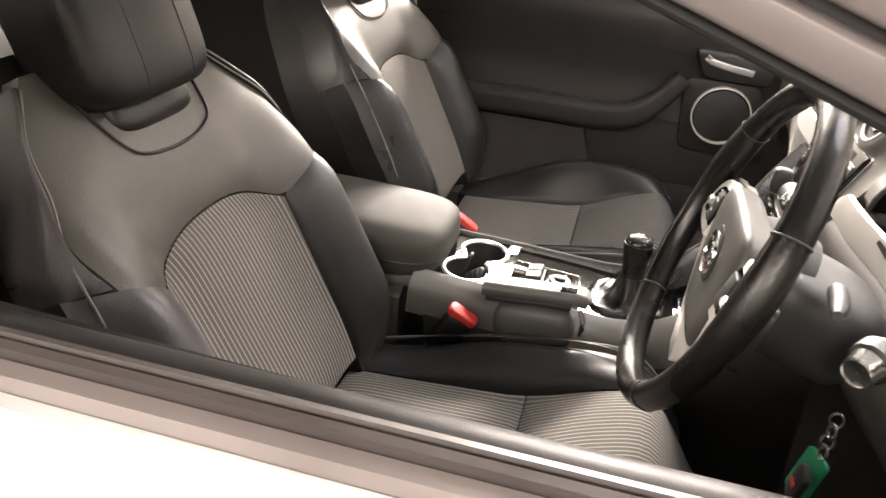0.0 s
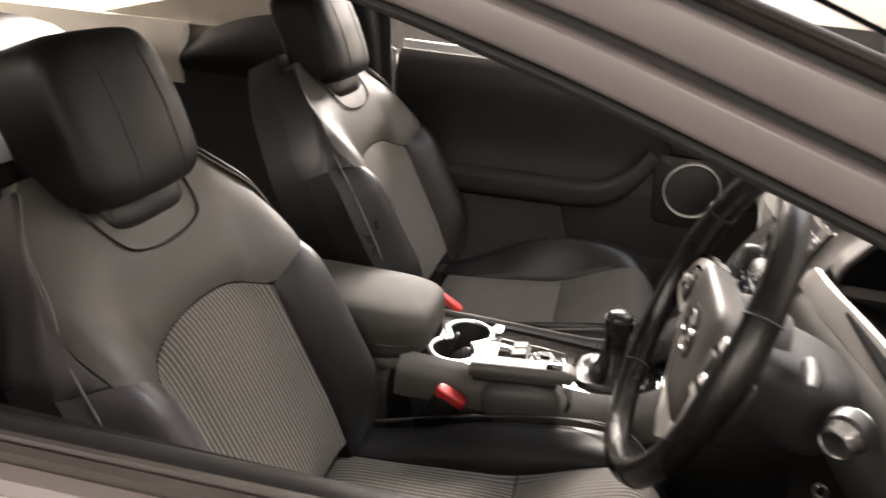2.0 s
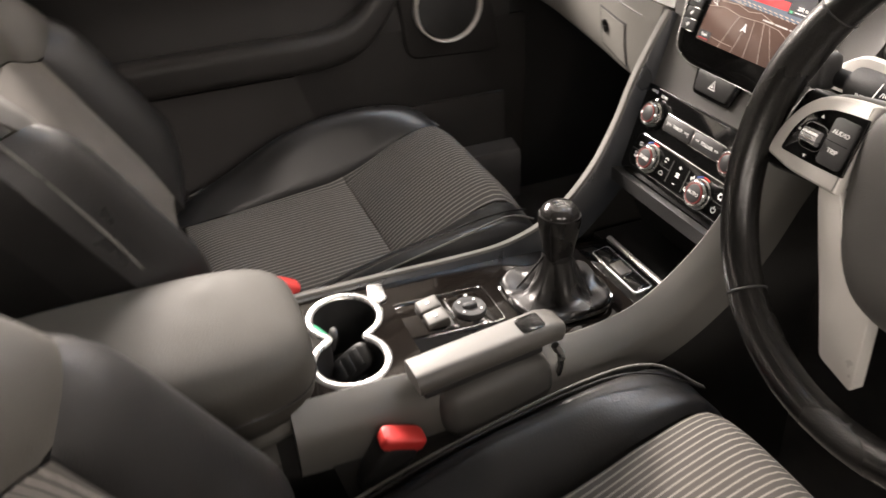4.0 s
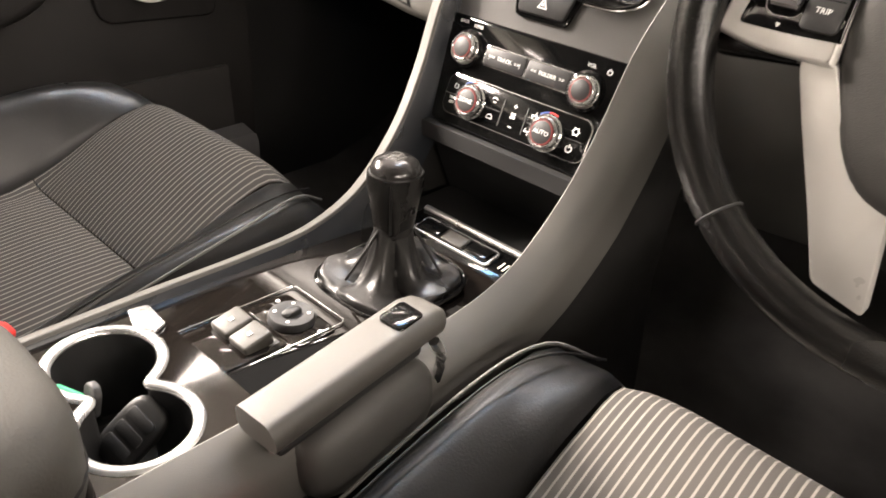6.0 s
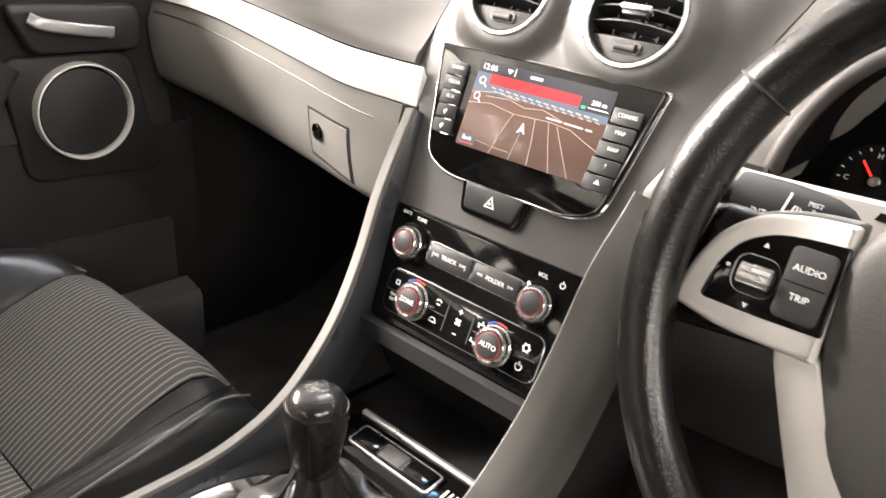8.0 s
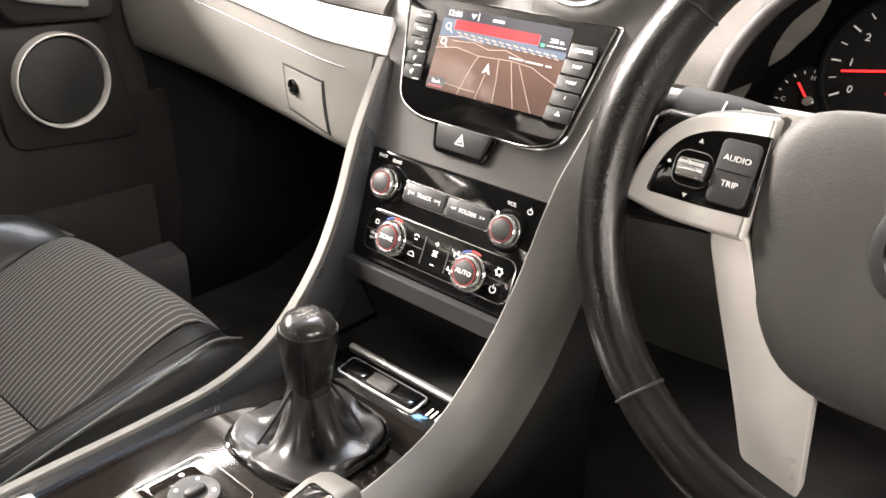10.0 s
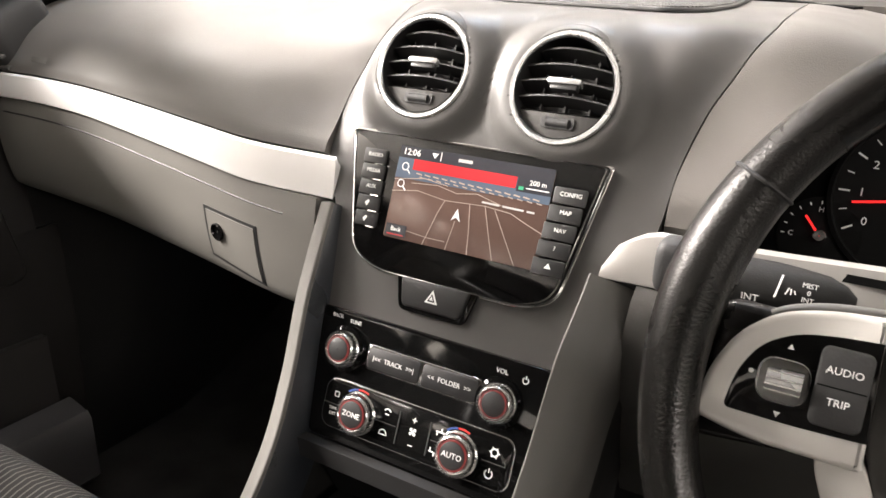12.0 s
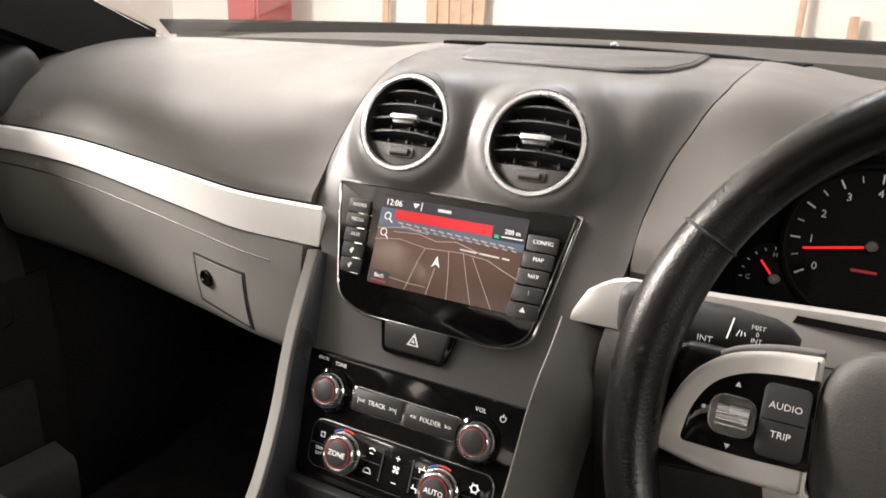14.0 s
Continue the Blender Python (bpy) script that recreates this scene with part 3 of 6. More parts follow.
# ---- console ----
RAIL_SECTION = [(-0.017, -0.015), (-0.017, 0.0134), (-0.0164, 0.0146), (-0.0152, 0.015), (0.0, 0.0148), (0.015, 0.0132), (0.028, 0.0098), (0.035, 0.0052), (0.0385, -0.002), (0.041, -0.022), (0.043, -0.040), (0.036, -0.046), (0.0, -0.03)]
RAIL_PATH = [(0.147, -0.010, 0.860), (0.141, -0.055, 0.785), (0.136, -0.088, 0.71), (0.131, -0.130, 0.643), (0.126, -0.195, 0.585), (0.121, -0.27, 0.561), (0.117, -0.36, 0.560), (0.113, -0.48, 0.566), (0.110, -0.64, 0.570)]
console = thing("centre_console", "grey centre console between the front seats", "console", (0, 0, 0))
for side in (1, -1):
    rail = [Vector((side * x, y, z - (0.013 * ease((z - 0.78) / 0.08) if side > 0 else 0.0))) for x, y, z in smooth_path(RAIL_PATH, 7)]
    inner, outer = (1.0, 0.6) if side > 0 else (1.0, 0.12)
    part("side_rail", sweep(rail, [(-side * x * (inner if x < 0 else outer), y - 0.42 * max(0.0, x * (1.0 if x < 0 else outer) + 0.013)) for x, y in RAIL_SECTION], up=(0, -1, 0.6)), RAIL, console, "satin grey rail")
    if side < 0:
        part("rail_flank", sweep(rail, [(-side * x, y) for x, y in ((-0.0155, 0.0118), (-0.0185, 0.009), (-0.0270, -0.044), (-0.021, -0.05), (-0.008, -0.006))], up=(0, -1, 0.6)), FLANK, console, "blue-black inner flank of the rail")
    wall_grid = []
    for p in rail:
        wall_grid.append([p + Vector((side * 0.012, 0.012, -0.014)), p + Vector((side * 0.026, 0.034, -0.06)), Vector((side * lerp(0.15, 0.165, ease((-p.y - 0.1) / 0.3)), p.y + 0.06, lerp(p.z, 0.26, 0.6))), Vector((side * 0.165, p.y + 0.07, 0.25))])
    part("side_panel", slab_from(wall_grid, lambda i, j, n: Vector((-side * 0.012, 0, 0))), SIDE, console, "charcoal console side")


def deck_z(y):
    return curve_at([(-0.64, 0.574), (-0.45, 0.568), (-0.30, 0.558), (-0.10, 0.542)], y)


def cup_outline(n=64, grow=0.0):
    out = []
    for k in range(n):
        a = 2 * math.pi * k / n
        d = Vector((math.cos(a), math.sin(a)))
        best = []
        for cx, cy, r in ((-0.040, 0.010, 0.0435), (0.042, -0.006, 0.0435)):
            c = Vector((cx, cy))
            b = d.dot(c)
            disc = b * b - c.dot(c) + r * r
            best.append(b + math.sqrt(disc) if disc > 0 else 0.0)
        r = math.log(math.exp(best[0] * 80) + math.exp(best[1] * 80)) / 80
        out.append((d.x * (r + grow), -0.548 + d.y * (r + grow)))
    return out


ring = cup_outline()
cup_bm = bmesh.new()
outer = []
for x, y in cup_outline(64, 0.003):
    d = Vector((x, y + 0.548))
    k = min(0.099 / max(1e-6, abs(d.x)), (0.075 if d.y > 0 else 0.10) / max(1e-6, abs(d.y)))
    outer.append((d.x * k, d.y * k - 0.548))
for (ax, ay), (bx, by), (cx, cy), (dx, dy) in zip(ring, ring[1:] + ring[:1], outer[1:] + outer[:1], outer):
    cup_bm.faces.new([cup_bm.verts.new((x, y, deck_z(y))) for x, y in ((ax, ay), (bx, by), (cx, cy), (dx, dy))])
bmesh.ops.remove_doubles(cup_bm, verts=cup_bm.verts, dist=1e-6)
bmesh.ops.solidify(cup_bm, geom=cup_bm.faces[:], thickness=0.004)
part("cup_deck", cup_bm, PIANO, console, "black deck round the cup holder")
part("cup_well", loft([[(x * f, (y + 0.548) * f - 0.548, deck_z(y) - d) for x, y in ring] for f, d in ((1.0, 0.001), (0.97, 0.02), (0.93, 0.085), (0.05, 0.088))], False), BLACK, console, "deep black cup holder")
part("cup_ring", sweep([(x, y, deck_z(y) + 0.003) for x, y in cup_outline(72, 0.002)], circle(0.0052, 10, 0.0040), closed=True), RING, console, "satin chrome cup holder ring")
part("ring_flange", plate(round_poly([(-0.092, -0.492), (-0.070, -0.497), (-0.048, -0.489), (-0.054, -0.476), (-0.088, -0.474)], 0.004), 0.003, 0.001, 0.5745), RING, console, "satin chrome flange")
part("trim_plate", slab(lambda u, v: Vector((lerp(-0.099, 0.099, u), lerp(-0.474, -0.10, v), deck_z(lerp(-0.474, -0.10, v)))), 10, 30, Vector((0, 0, -0.012))), PIANO, console, "gloss black console plate")
slot_m = Matrix.Translation((0, -0.43, deck_z(-0.43))) @ Matrix.Rotation(radians(-3.2), 4, "X")
part("slot_rim", plate(round_poly([(0.030, -0.052), (0.108, -0.066), (0.108, 0.094), (0.051, 0.090)], 0.008), 0.0022, 0.001), GLOSS, console, "gloss black slot rim", slot_m)
part("brake_slot", plate(round_poly([(0.035, -0.047), (0.107, -0.061), (0.107, 0.089), (0.055, 0.085)], 0.006), 0.0026, 0.0), VOID, console, "dark slot beside the handbrake", slot_m)
part("rear_box", slab(lambda u, v: Vector((lerp(-0.118, 0.118, u), lerp(-0.66, -1.05, v), 0.545 - 0.02 * (2 * u - 1) ** 4)), 10, 10, Vector((0, 0, -0.28))), DASH_GREY, console, "grey storage box")
part("bin_back", slab(lambda u, v: Vector((lerp(-0.128, 0.128, u), lerp(-0.02, -0.085, v), lerp(0.53, 0.665, v))), 4, 4, Vector((0, 0.01, 0))), BLACK, console, "dark storage bin")
part("bin_floor", box(0.25, 0.12, 0.01, (0, -0.055, 0.536)), RUBBER, console, "rubber bin mat")
part("bin_lip", slab(lambda u, v: STACK @ Vector((lerp(-0.118, 0.118, u), lerp(-0.158, -0.176, v), 0.004 - 0.006 * v)), 12, 3, 0.012), BLACK, console, "dark strip over the storage bin")

# ---- seats ----
RECLINE = radians(29)


back_rise = 0.0
thigh_rise = 0.0


def seat_back_point(s, h, d):
    h += back_rise
    return Vector((s, -h * math.sin(RECLINE) + d * math.cos(RECLINE), 0.05 + h * math.cos(RECLINE) + d * math.sin(RECLINE)))


def panel(shape, depth, thick, nu=16, nv=20, puff=0.012, out="back", edge=6):
    """An upholstered panel: shape(a, b) gives its place on the seat, depth(s, h) its height over the frame."""
    def at(a, b):
        s, h = shape(a, b)
        p = puff * (1 - abs(2 * a - 1) ** edge) * (1 - abs(2 * b - 1) ** edge)
        return s, h, depth(s, h) + p
    conv = seat_back_point if out == "back" else (lambda s, f, d: Vector((s, f, d)))
    grid = [[conv(*at(i / nu, j / nv)) for j in range(nv + 1)] for i in range(nu + 1)]
    off = (conv(0, 0, -thick) - conv(0, 0, 0))
    return slab_from(grid, lambda i, j, n: off)


def back_depth(s, h):
    side = ease((abs(s) - 0.12) / 0.11)
    return 0.058 * side * ease((0.50 - h) / 0.22) * ease((h + 0.10) / 0.18) - 0.03 * ease((h - 0.42) / 0.16) - 0.05 * ease((abs(s) - 0.235) / 0.06)


def cushion_depth(s, f):
    side = ease((abs(s) - 0.14) / 0.09)
    roll = -0.13 * ease((f - 0.47) / 0.16) ** 1.5
    lift = thigh_rise * curve_at([(0.28, 0.0), (0.36, 0.016), (0.43, 0.036), (0.49, 0.042), (0.55, 0.02), (0.62, 0.0)], f)
    wing = curve_at([(0.0, 0.0), (0.1, 0.018), (0.2, 0.050), (0.28, 0.064), (0.36, 0.060), (0.45, 0.040), (0.52, 0.018), (0.6, 0.0)], f)
    return curve_at([(0, 0.0), (0.3, 0.022), (0.42, 0.052), (0.5, 0.068), (0.7, 0.07)], f) + lift * (1 - side) + wing * side + roll - 0.05 * ease((abs(s) - 0.235) / 0.045)


def side_width(h):
    return curve_at([(-0.06, 0.283), (0.1, 0.302), (0.22, 0.303), (0.286, 0.296), (0.37, 0.281), (0.455, 0.248), (0.52, 0.208), (0.565, 0.168), (0.61, 0.125)], h)


def insert_top(s):
    """Height of the cloth insert's upper edge on the backrest."""
    return 0.282 + 0.052 * max(0.0, 1 - (abs(s) / 0.160) ** 2.6)


def front_seat(m, label, lift, rise, thigh, sheen_side=0, arch=0.0):
    global back_rise, thigh_rise
    back_rise, thigh_rise = rise, thigh
    seat = thing("front_seat", label, "car seat", group="front seats", m=m)
    part("back_insert", panel(lambda a, b: (lerp(-0.160, 0.160, a) * lerp(0.95, 0.99, b), lerp(-0.02, insert_top(lerp(-0.158, 0.158, a)), b)), back_depth, 0.05), CLOTH, seat, "pinstriped dark cloth insert")
    SHOULDER = [(0, 0.250), (0.25, 0.254), (0.5, 0.236), (0.75, 0.200), (1, 0.148)]

    def shoulder(a, b):
        s0 = abs(2 * a - 1) * SHOULDER[0][1]
        low = insert_top(s0) + 0.003 + (0.45 * (s0 - 0.160) if s0 > 0.160 else 0.0)
        return (2 * a - 1) * curve_at(SHOULDER, b), lerp(low, 0.575, b)

    part("shoulder_panel", panel(shoulder, back_depth, 0.05, 36, 22, puff=0.01), LEATHER_GREY, seat, "smooth grey leather shoulder panel")
    # one side gets the paler leather, its window sheen painted in
    for k in (-1, 1):
        part("side_strip", panel(lambda a, b: (k * lerp(curve_at(SHOULDER, lerp(0.02, 0.96, b)) + 0.002, side_width(lerp(0.342, 0.565, b)), a), lerp(lerp(0.330, 0.342, a), 0.565, b)), back_depth, 0.06, 6, 18, puff=0.012), LEATHER_SHEEN if k == sheen_side else LEATHER_MID, seat, "charcoal leather edge strip paled by window sheen" if k == sheen_side else "charcoal leather edge strip")
    for k in (-1, 1):
        part("back_bolster", panel(lambda a, b: (k * lerp(lerp(0.154, 0.161, b), curve_at([(0, 0.285), (0.5, 0.302), (0.8, 0.300), (1, 0.287)], b), a), lerp(-0.05, lerp(0.286, 0.342, a), b)), back_depth, 0.06, puff=0.018), LEATHER_SHEEN if k == sheen_side else LEATHER_MID, seat, "charcoal leather side bolster paled by window sheen" if k == sheen_side else "charcoal leather side bolster")
        part("cushion_bolster", panel(lambda a, b: (k * lerp(0.166, curve_at([(0, 0.275), (0.7, 0.285), (0.9, 0.262), (1, 0.215)], b), a), lerp(-0.02, 0.562, b)), lambda s, f: cushion_depth(s, f) + (arch * ease((abs(s) - 0.166) / 0.05) * math.sin(math.pi * min(1.0, max(0.0, (f + 0.02) / 0.58))) if k < 0 else 0.0), 0.10, out="cushion", puff=0.013), LEATHER_MID, seat, "charcoal leather cushion bolster")
    part("cushion_insert", panel(lambda a, b: (lerp(-0.162, 0.162, a), lerp(0.0, 0.309, b)), cushion_depth, 0.08, out="cushion", puff=0.014), CLOTH, seat, "pinstriped dark cloth insert")
    part("thigh_insert", panel(lambda a, b: (lerp(-0.162, 0.162, a), lerp(0.311, 0.625, b)), cushion_depth, 0.08, out="cushion", puff=0.014), CLOTH, seat, "pinstriped dark cloth thigh support")
    part("back_shell", panel(lambda a, b: (lerp(-1, 1, a) * side_width(lerp(-0.06, 0.605, b)), lerp(-0.06, 0.605, b)), lambda s, h: -0.05 - 0.012 * ease((h - 0.42) / 0.16), 0.085, puff=0.022, edge=8), LEATHER, seat, "black leather seat back")
    part("base", box(0.46, 0.52, 0.14, (0, 0.30, -0.14), 0.03, 3), SHELL, seat, "black seat base")
    hm = Matrix.Translation(seat_back_point(0.0, lift - 0.008, 0.0)) @ Matrix.Rotation(RECLINE * 0.72, 4, "X")
    part("headrest", pillow(0.123, 0.062, 0.112, 5.5, 14, lambda p: Vector((p.x * (1 - 0.05 * max(0, p.z / 0.112)), p.y + 0.010 * (1 - (p.x / 0.123) ** 2) - 0.012 * max(0, p.z / 0.112), p.z))), LEATHER, seat, "black leather headrest", hm)
    for sx in (-0.05, 0.05):
        seam = []
        for k in range(13):
            z = lerp(-0.095, 0.100, k / 12)
            y = 0.062 * (1 - abs(z / 0.112) ** 5.5 - abs(sx / 0.123) ** 5.5) ** (1 / 5.5) + 0.010 * (1 - (sx / 0.123) ** 2) - 0.012 * max(0, z / 0.112)
            seam.append((sx * (1 - 0.05 * max(0, z / 0.112)), y + 0.0002, z))
        part("headrest_seam", sweep(seam, circle(0.0009, 6), up=(0, 1, 0)), LEATHER, seat, "sewn headrest seam", hm)
    part("headrest_cradle", pillow(0.085, 0.03, 0.035, 4, 6), LEATHER_MID, seat, "charcoal leather headrest cradle", Matrix.Translation(seat_back_point(0, 0.50, -0.016)) @ Matrix.Rotation(RECLINE, 4, "X"))
    notch = [seat_back_point(s, h, back_depth(s, h) + 0.013) for s, h in ((-0.115, 0.53), (-0.095, 0.462), (-0.065, 0.438), (0.0, 0.430), (0.065, 0.438), (0.095, 0.462), (0.115, 0.53))]
    part("notch_seam", sweep(smooth_path(notch, 5), circle(0.0022, 6), up=(0, 0.87, 0.48)), LEATHER, seat, "stitched seam under the headrest")
    for k in (-1, 1):
        line = [seat_back_point(k * s, h, back_depth(k * s, h) + d) for s, h, d in ((0.160, 0.560, 0.004), (0.208, 0.50, 0.006), (0.240, 0.44, 0.007), (0.264, 0.375, 0.008), (0.279, 0.27, 0.012), (0.284, 0.12, 0.012), (0.270, -0.04, 0.010))]
        part("piping", sweep(smooth_path(line, 5), circle(0.0018, 6), up=(0, 0.87, 0.48)), THREAD, seat, "grey stitched edge")
        line = [Vector((k * s, f, cushion_depth(k * s, f) + 0.019)) for s, f in ((0.240, 0.02), (0.248, 0.2), (0.246, 0.38), (0.232, 0.47), (0.205, 0.53))]
        part("cushion_piping", sweep(smooth_path(line, 5), circle(0.0018, 6)), THREAD, seat, "stitched cushion seam")
        inner = [Vector((k * s, f, cushion_depth(k * s, f) + 0.0195)) for s, f in ((0.226, 0.02), (0.234, 0.2), (0.232, 0.38), (0.219, 0.46), (0.193, 0.52))]
        part("cushion_piping", sweep(smooth_path(inner, 5), circle(0.0014, 6)), LEATHER, seat, "stitched cushion seam")
    return seat


SEAT_AT = (0.413, -0.70, 0.445)
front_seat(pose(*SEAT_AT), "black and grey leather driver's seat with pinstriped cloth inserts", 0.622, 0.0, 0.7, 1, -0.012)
front_seat(pose(-0.425, -0.70, 0.445), "black and grey leather passenger seat with pinstriped cloth inserts", 0.625, 0.042, 1.0, arch=0.036)

# ---- doors ----
door_p = thing("door_2", "black passenger door card with a round loudspeaker", "car door", (0, 0, 0))
tagged(door_p, kind="structure")
part("upper_pad", slab(lambda u, v: Vector((curve_at([(0, -0.762), (0.5, -0.752), (0.85, -0.765), (1, -0.79)], v), lerp(-0.93, 0.06, u), lerp(0.885, 1.012, v) - 0.016 * u)), 24, 10, 0.05), DOOR_TRIM, door_p, "black padded door top")
part("middle_panel", slab(lambda u, v: Vector((curve_at([(0, -0.770), (0.5, -0.782), (1, -0.766)], v), lerp(-0.93, 0.06, u), lerp(0.69, 0.882, v))), 24, 10, 0.05), DOOR_TRIM, door_p, "black leather door insert")
part("lower_panel", slab(lambda u, v: Vector((-0.778 + 0.012 * math.sin(math.pi * v), lerp(-0.93, 0.10, u), lerp(0.26, 0.688, v))), 24, 10, 0.05), DOOR_TRIM, door_p, "black lower door card")
arm_path = [(-0.742, -0.92, 0.672), (-0.735, -0.75, 0.682), (-0.728, -0.55, 0.688), (-0.724, -0.40, 0.690), (-0.728, -0.315, 0.705), (-0.735, -0.255, 0.75), (-0.742, -0.205, 0.815)]
part("armrest", sweep(smooth_path(arm_path, 6), round_rect(0.06, 0.072, 0.022, 5), scale=lambda t: 1 - 0.35 * ease((t - 0.6) / 0.4)), DOOR_TRIM, door_p, "black sweeping armrest and pull")
part("map_pocket", slab(lambda u, v: Vector((-0.735 - 0.012 * v, lerp(-0.92, lerp(-0.36, -0.43, v), u), lerp(0.42, 0.632 + 0.006 * u, v))), 12, 8, 0.03), POCKET, door_p, "charcoal raised map pocket")
part("sill_pocket", slab(lambda u, v: Vector((-0.745 - 0.008 * v, lerp(-0.34, 0.04, u), lerp(0.40, 0.526 - 0.003 * u, v))), 12, 8, 0.03), POCKET, door_p, "charcoal lower pocket")
tagged(part("door_sill", slab(lambda u, v: Vector((curve_at([(0, -0.745), (0.1, -0.742), (0.75, -0.694), (0.85, -0.682), (1, -0.678)], v), lerp(-0.95, 0.055, u) - 0.006 * ease(v), curve_at([(0, 0.406), (0.1, 0.409), (0.75, 0.403), (0.85, 0.397), (1, 0.29)], v))), 20, 14, Vector((-0.03, 0, -0.03))), SILL), "charcoal plastic door sill strip", "door sill", kind="structure")
bezel_m = Matrix.Translation((-0.768, -0.100, 0.862)) @ Matrix.Rotation(radians(90), 4, "Z") @ Matrix.Rotation(radians(90), 4, "X")
handle_bezel = part("handle_bezel", plate(round_poly([(-0.095, 0.032), (0.105, 0.026), (0.105, -0.042), (-0.06, -0.04)], 0.02), 0.022, 0.006), BLACK, door_p, "black handle surround", bezel_m)
part("door_handle", sweep(smooth_path([(-0.062, 0.012, 0.026), (-0.045, 0.004, 0.034), (0.0, -0.004, 0.036), (0.055, -0.012, 0.028)], 5), round_rect(0.018, 0.010, 0.004)), ROLLER, handle_bezel, "polished door release lever")
part("belt_line", sweep([(-0.826, lerp(-0.93, 0.10, k / 16), 1.022 - 0.016 * k / 16) for k in range(17)], round_rect(0.016, 0.026, 0.005)), PAINT, door_p, "white painted belt line")
part("mirror_sail", slab(lambda u, v: Vector((-0.805 + 0.02 * v, lerp(-0.06, 0.34, u), lerp(0.985, lerp(1.155, 1.02, u), v))), 8, 6, Vector((-0.02, 0, 0))), PILLAR_IN, door_p, "black triangular mirror panel")
spk_m = Matrix.Translation((-0.762, -0.092, 0.731)) @ Matrix.Rotation(radians(90), 4, "Y")
speaker = part("loudspeaker", turned([(0.069, 0.0), (0.066, 0.010), (0.04, 0.013), (0.0005, 0.014)], 40), BLACK, door_p, "round black loudspeaker cloth", spk_m)
part("ring", turned([(0.070, 0.0), (0.0705, 0.016), (0.0720, 0.0180), (0.0740, 0.017), (0.075, 0.0)], 48), SPOKE, speaker, "satin silver ring")
part("speaker_plinth", plate(round_poly([(-0.11, 0.085), (0.085, 0.085), (0.13, -0.115), (-0.09, -0.105)], 0.03), 0.012, 0.004), DOOR_TRIM, door_p, "dark speaker surround", Matrix.Translation((-0.776, -0.092, 0.731)) @ Matrix.Rotation(radians(90), 4, "Z") @ Matrix.Rotation(radians(90), 4, "X"))
part("skin", slab(lambda u, v: Vector((curve_at([(0, -0.812), (0.12, -0.86), (0.3, -0.92), (1, -0.94)], v), lerp(-0.95, 0.34, u), curve_at([(0, 1.008), (0.12, 0.995), (0.3, 0.95), (1, 0.35)], v) - 0.016 * u)), 20, 14, 0.015), PAINT, door_p, "white painted door skin")

door_d = thing("door_1", "white driver's door with its window wound down", "car door", (0, 0, 0))
tagged(door_d, kind="structure")
SILL = [(0.0, 0.80, 0.862), (0.3, 0.835, 0.882), (0.5, 0.86, 0.886), (0.7, 0.885, 0.876), (0.85, 0.905, 0.866), (1.0, 0.91, 0.852)]
part("sill_pad", slab(lambda u, v: Vector((lerp(0.795, 0.852, v), lerp(-0.86, 0.32, u), 0.828 + 0.045 * math.sin(math.pi * (0.15 + 0.5 * v)) + 0.03 * u)), 20, 8, Vector((0, 0, -0.03))), DOOR_TRIM, door_d, "black door top pad")
part("weather_strip", sweep([(0.868, lerp(-0.86, 0.32, k / 20), 0.878 + 0.03 * k / 20) for k in range(21)], [(-0.013, -0.02), (0.013, -0.02), (0.012, 0.006), (0.004, 0.008), (0.0, 0.0), (-0.004, 0.008), (-0.012, 0.006)]), SEAL_BROWN, door_d, "black rubber window seal")
part("belt_moulding", sweep([(0.896, lerp(-0.86, 0.32, k / 20), 0.866 + 0.03 * k / 20) for k in range(21)], [(-0.014, -0.02), (0.012, -0.022), (0.014, -0.004), (0.002, 0.008), (-0.014, 0.009)]), BELT, door_d, "pale metal belt moulding")
part("skin", slab(lambda u, v: Vector((curve_at([(0, 0.908), (0.15, 0.93), (0.5, 0.95), (1, 0.93)], v), lerp(-0.95, 0.34, u), lerp(0.866, 0.30, v) + 0.03 * u * (1 - v))), 20, 14, 0.02), PAINT, door_d, "white painted door skin")
part("inner_card", slab(lambda u, v: Vector((0.785, lerp(-0.92, 0.1, u), lerp(0.26, 0.85, v))), 16, 10, Vector((0.03, 0, 0))), DOOR_TRIM, door_d, "black door card")
part("rear_frame", sweep(smooth_path([(0.85, -0.845, 0.84), (0.82, -0.86, 1.0), (0.775, -0.89, 1.15), (0.72, -0.92, 1.28)], 5), round_rect(0.05, 0.05, 0.008), up=(1, 0, 0)), SEAL_BROWN, door_d, "dark window frame")

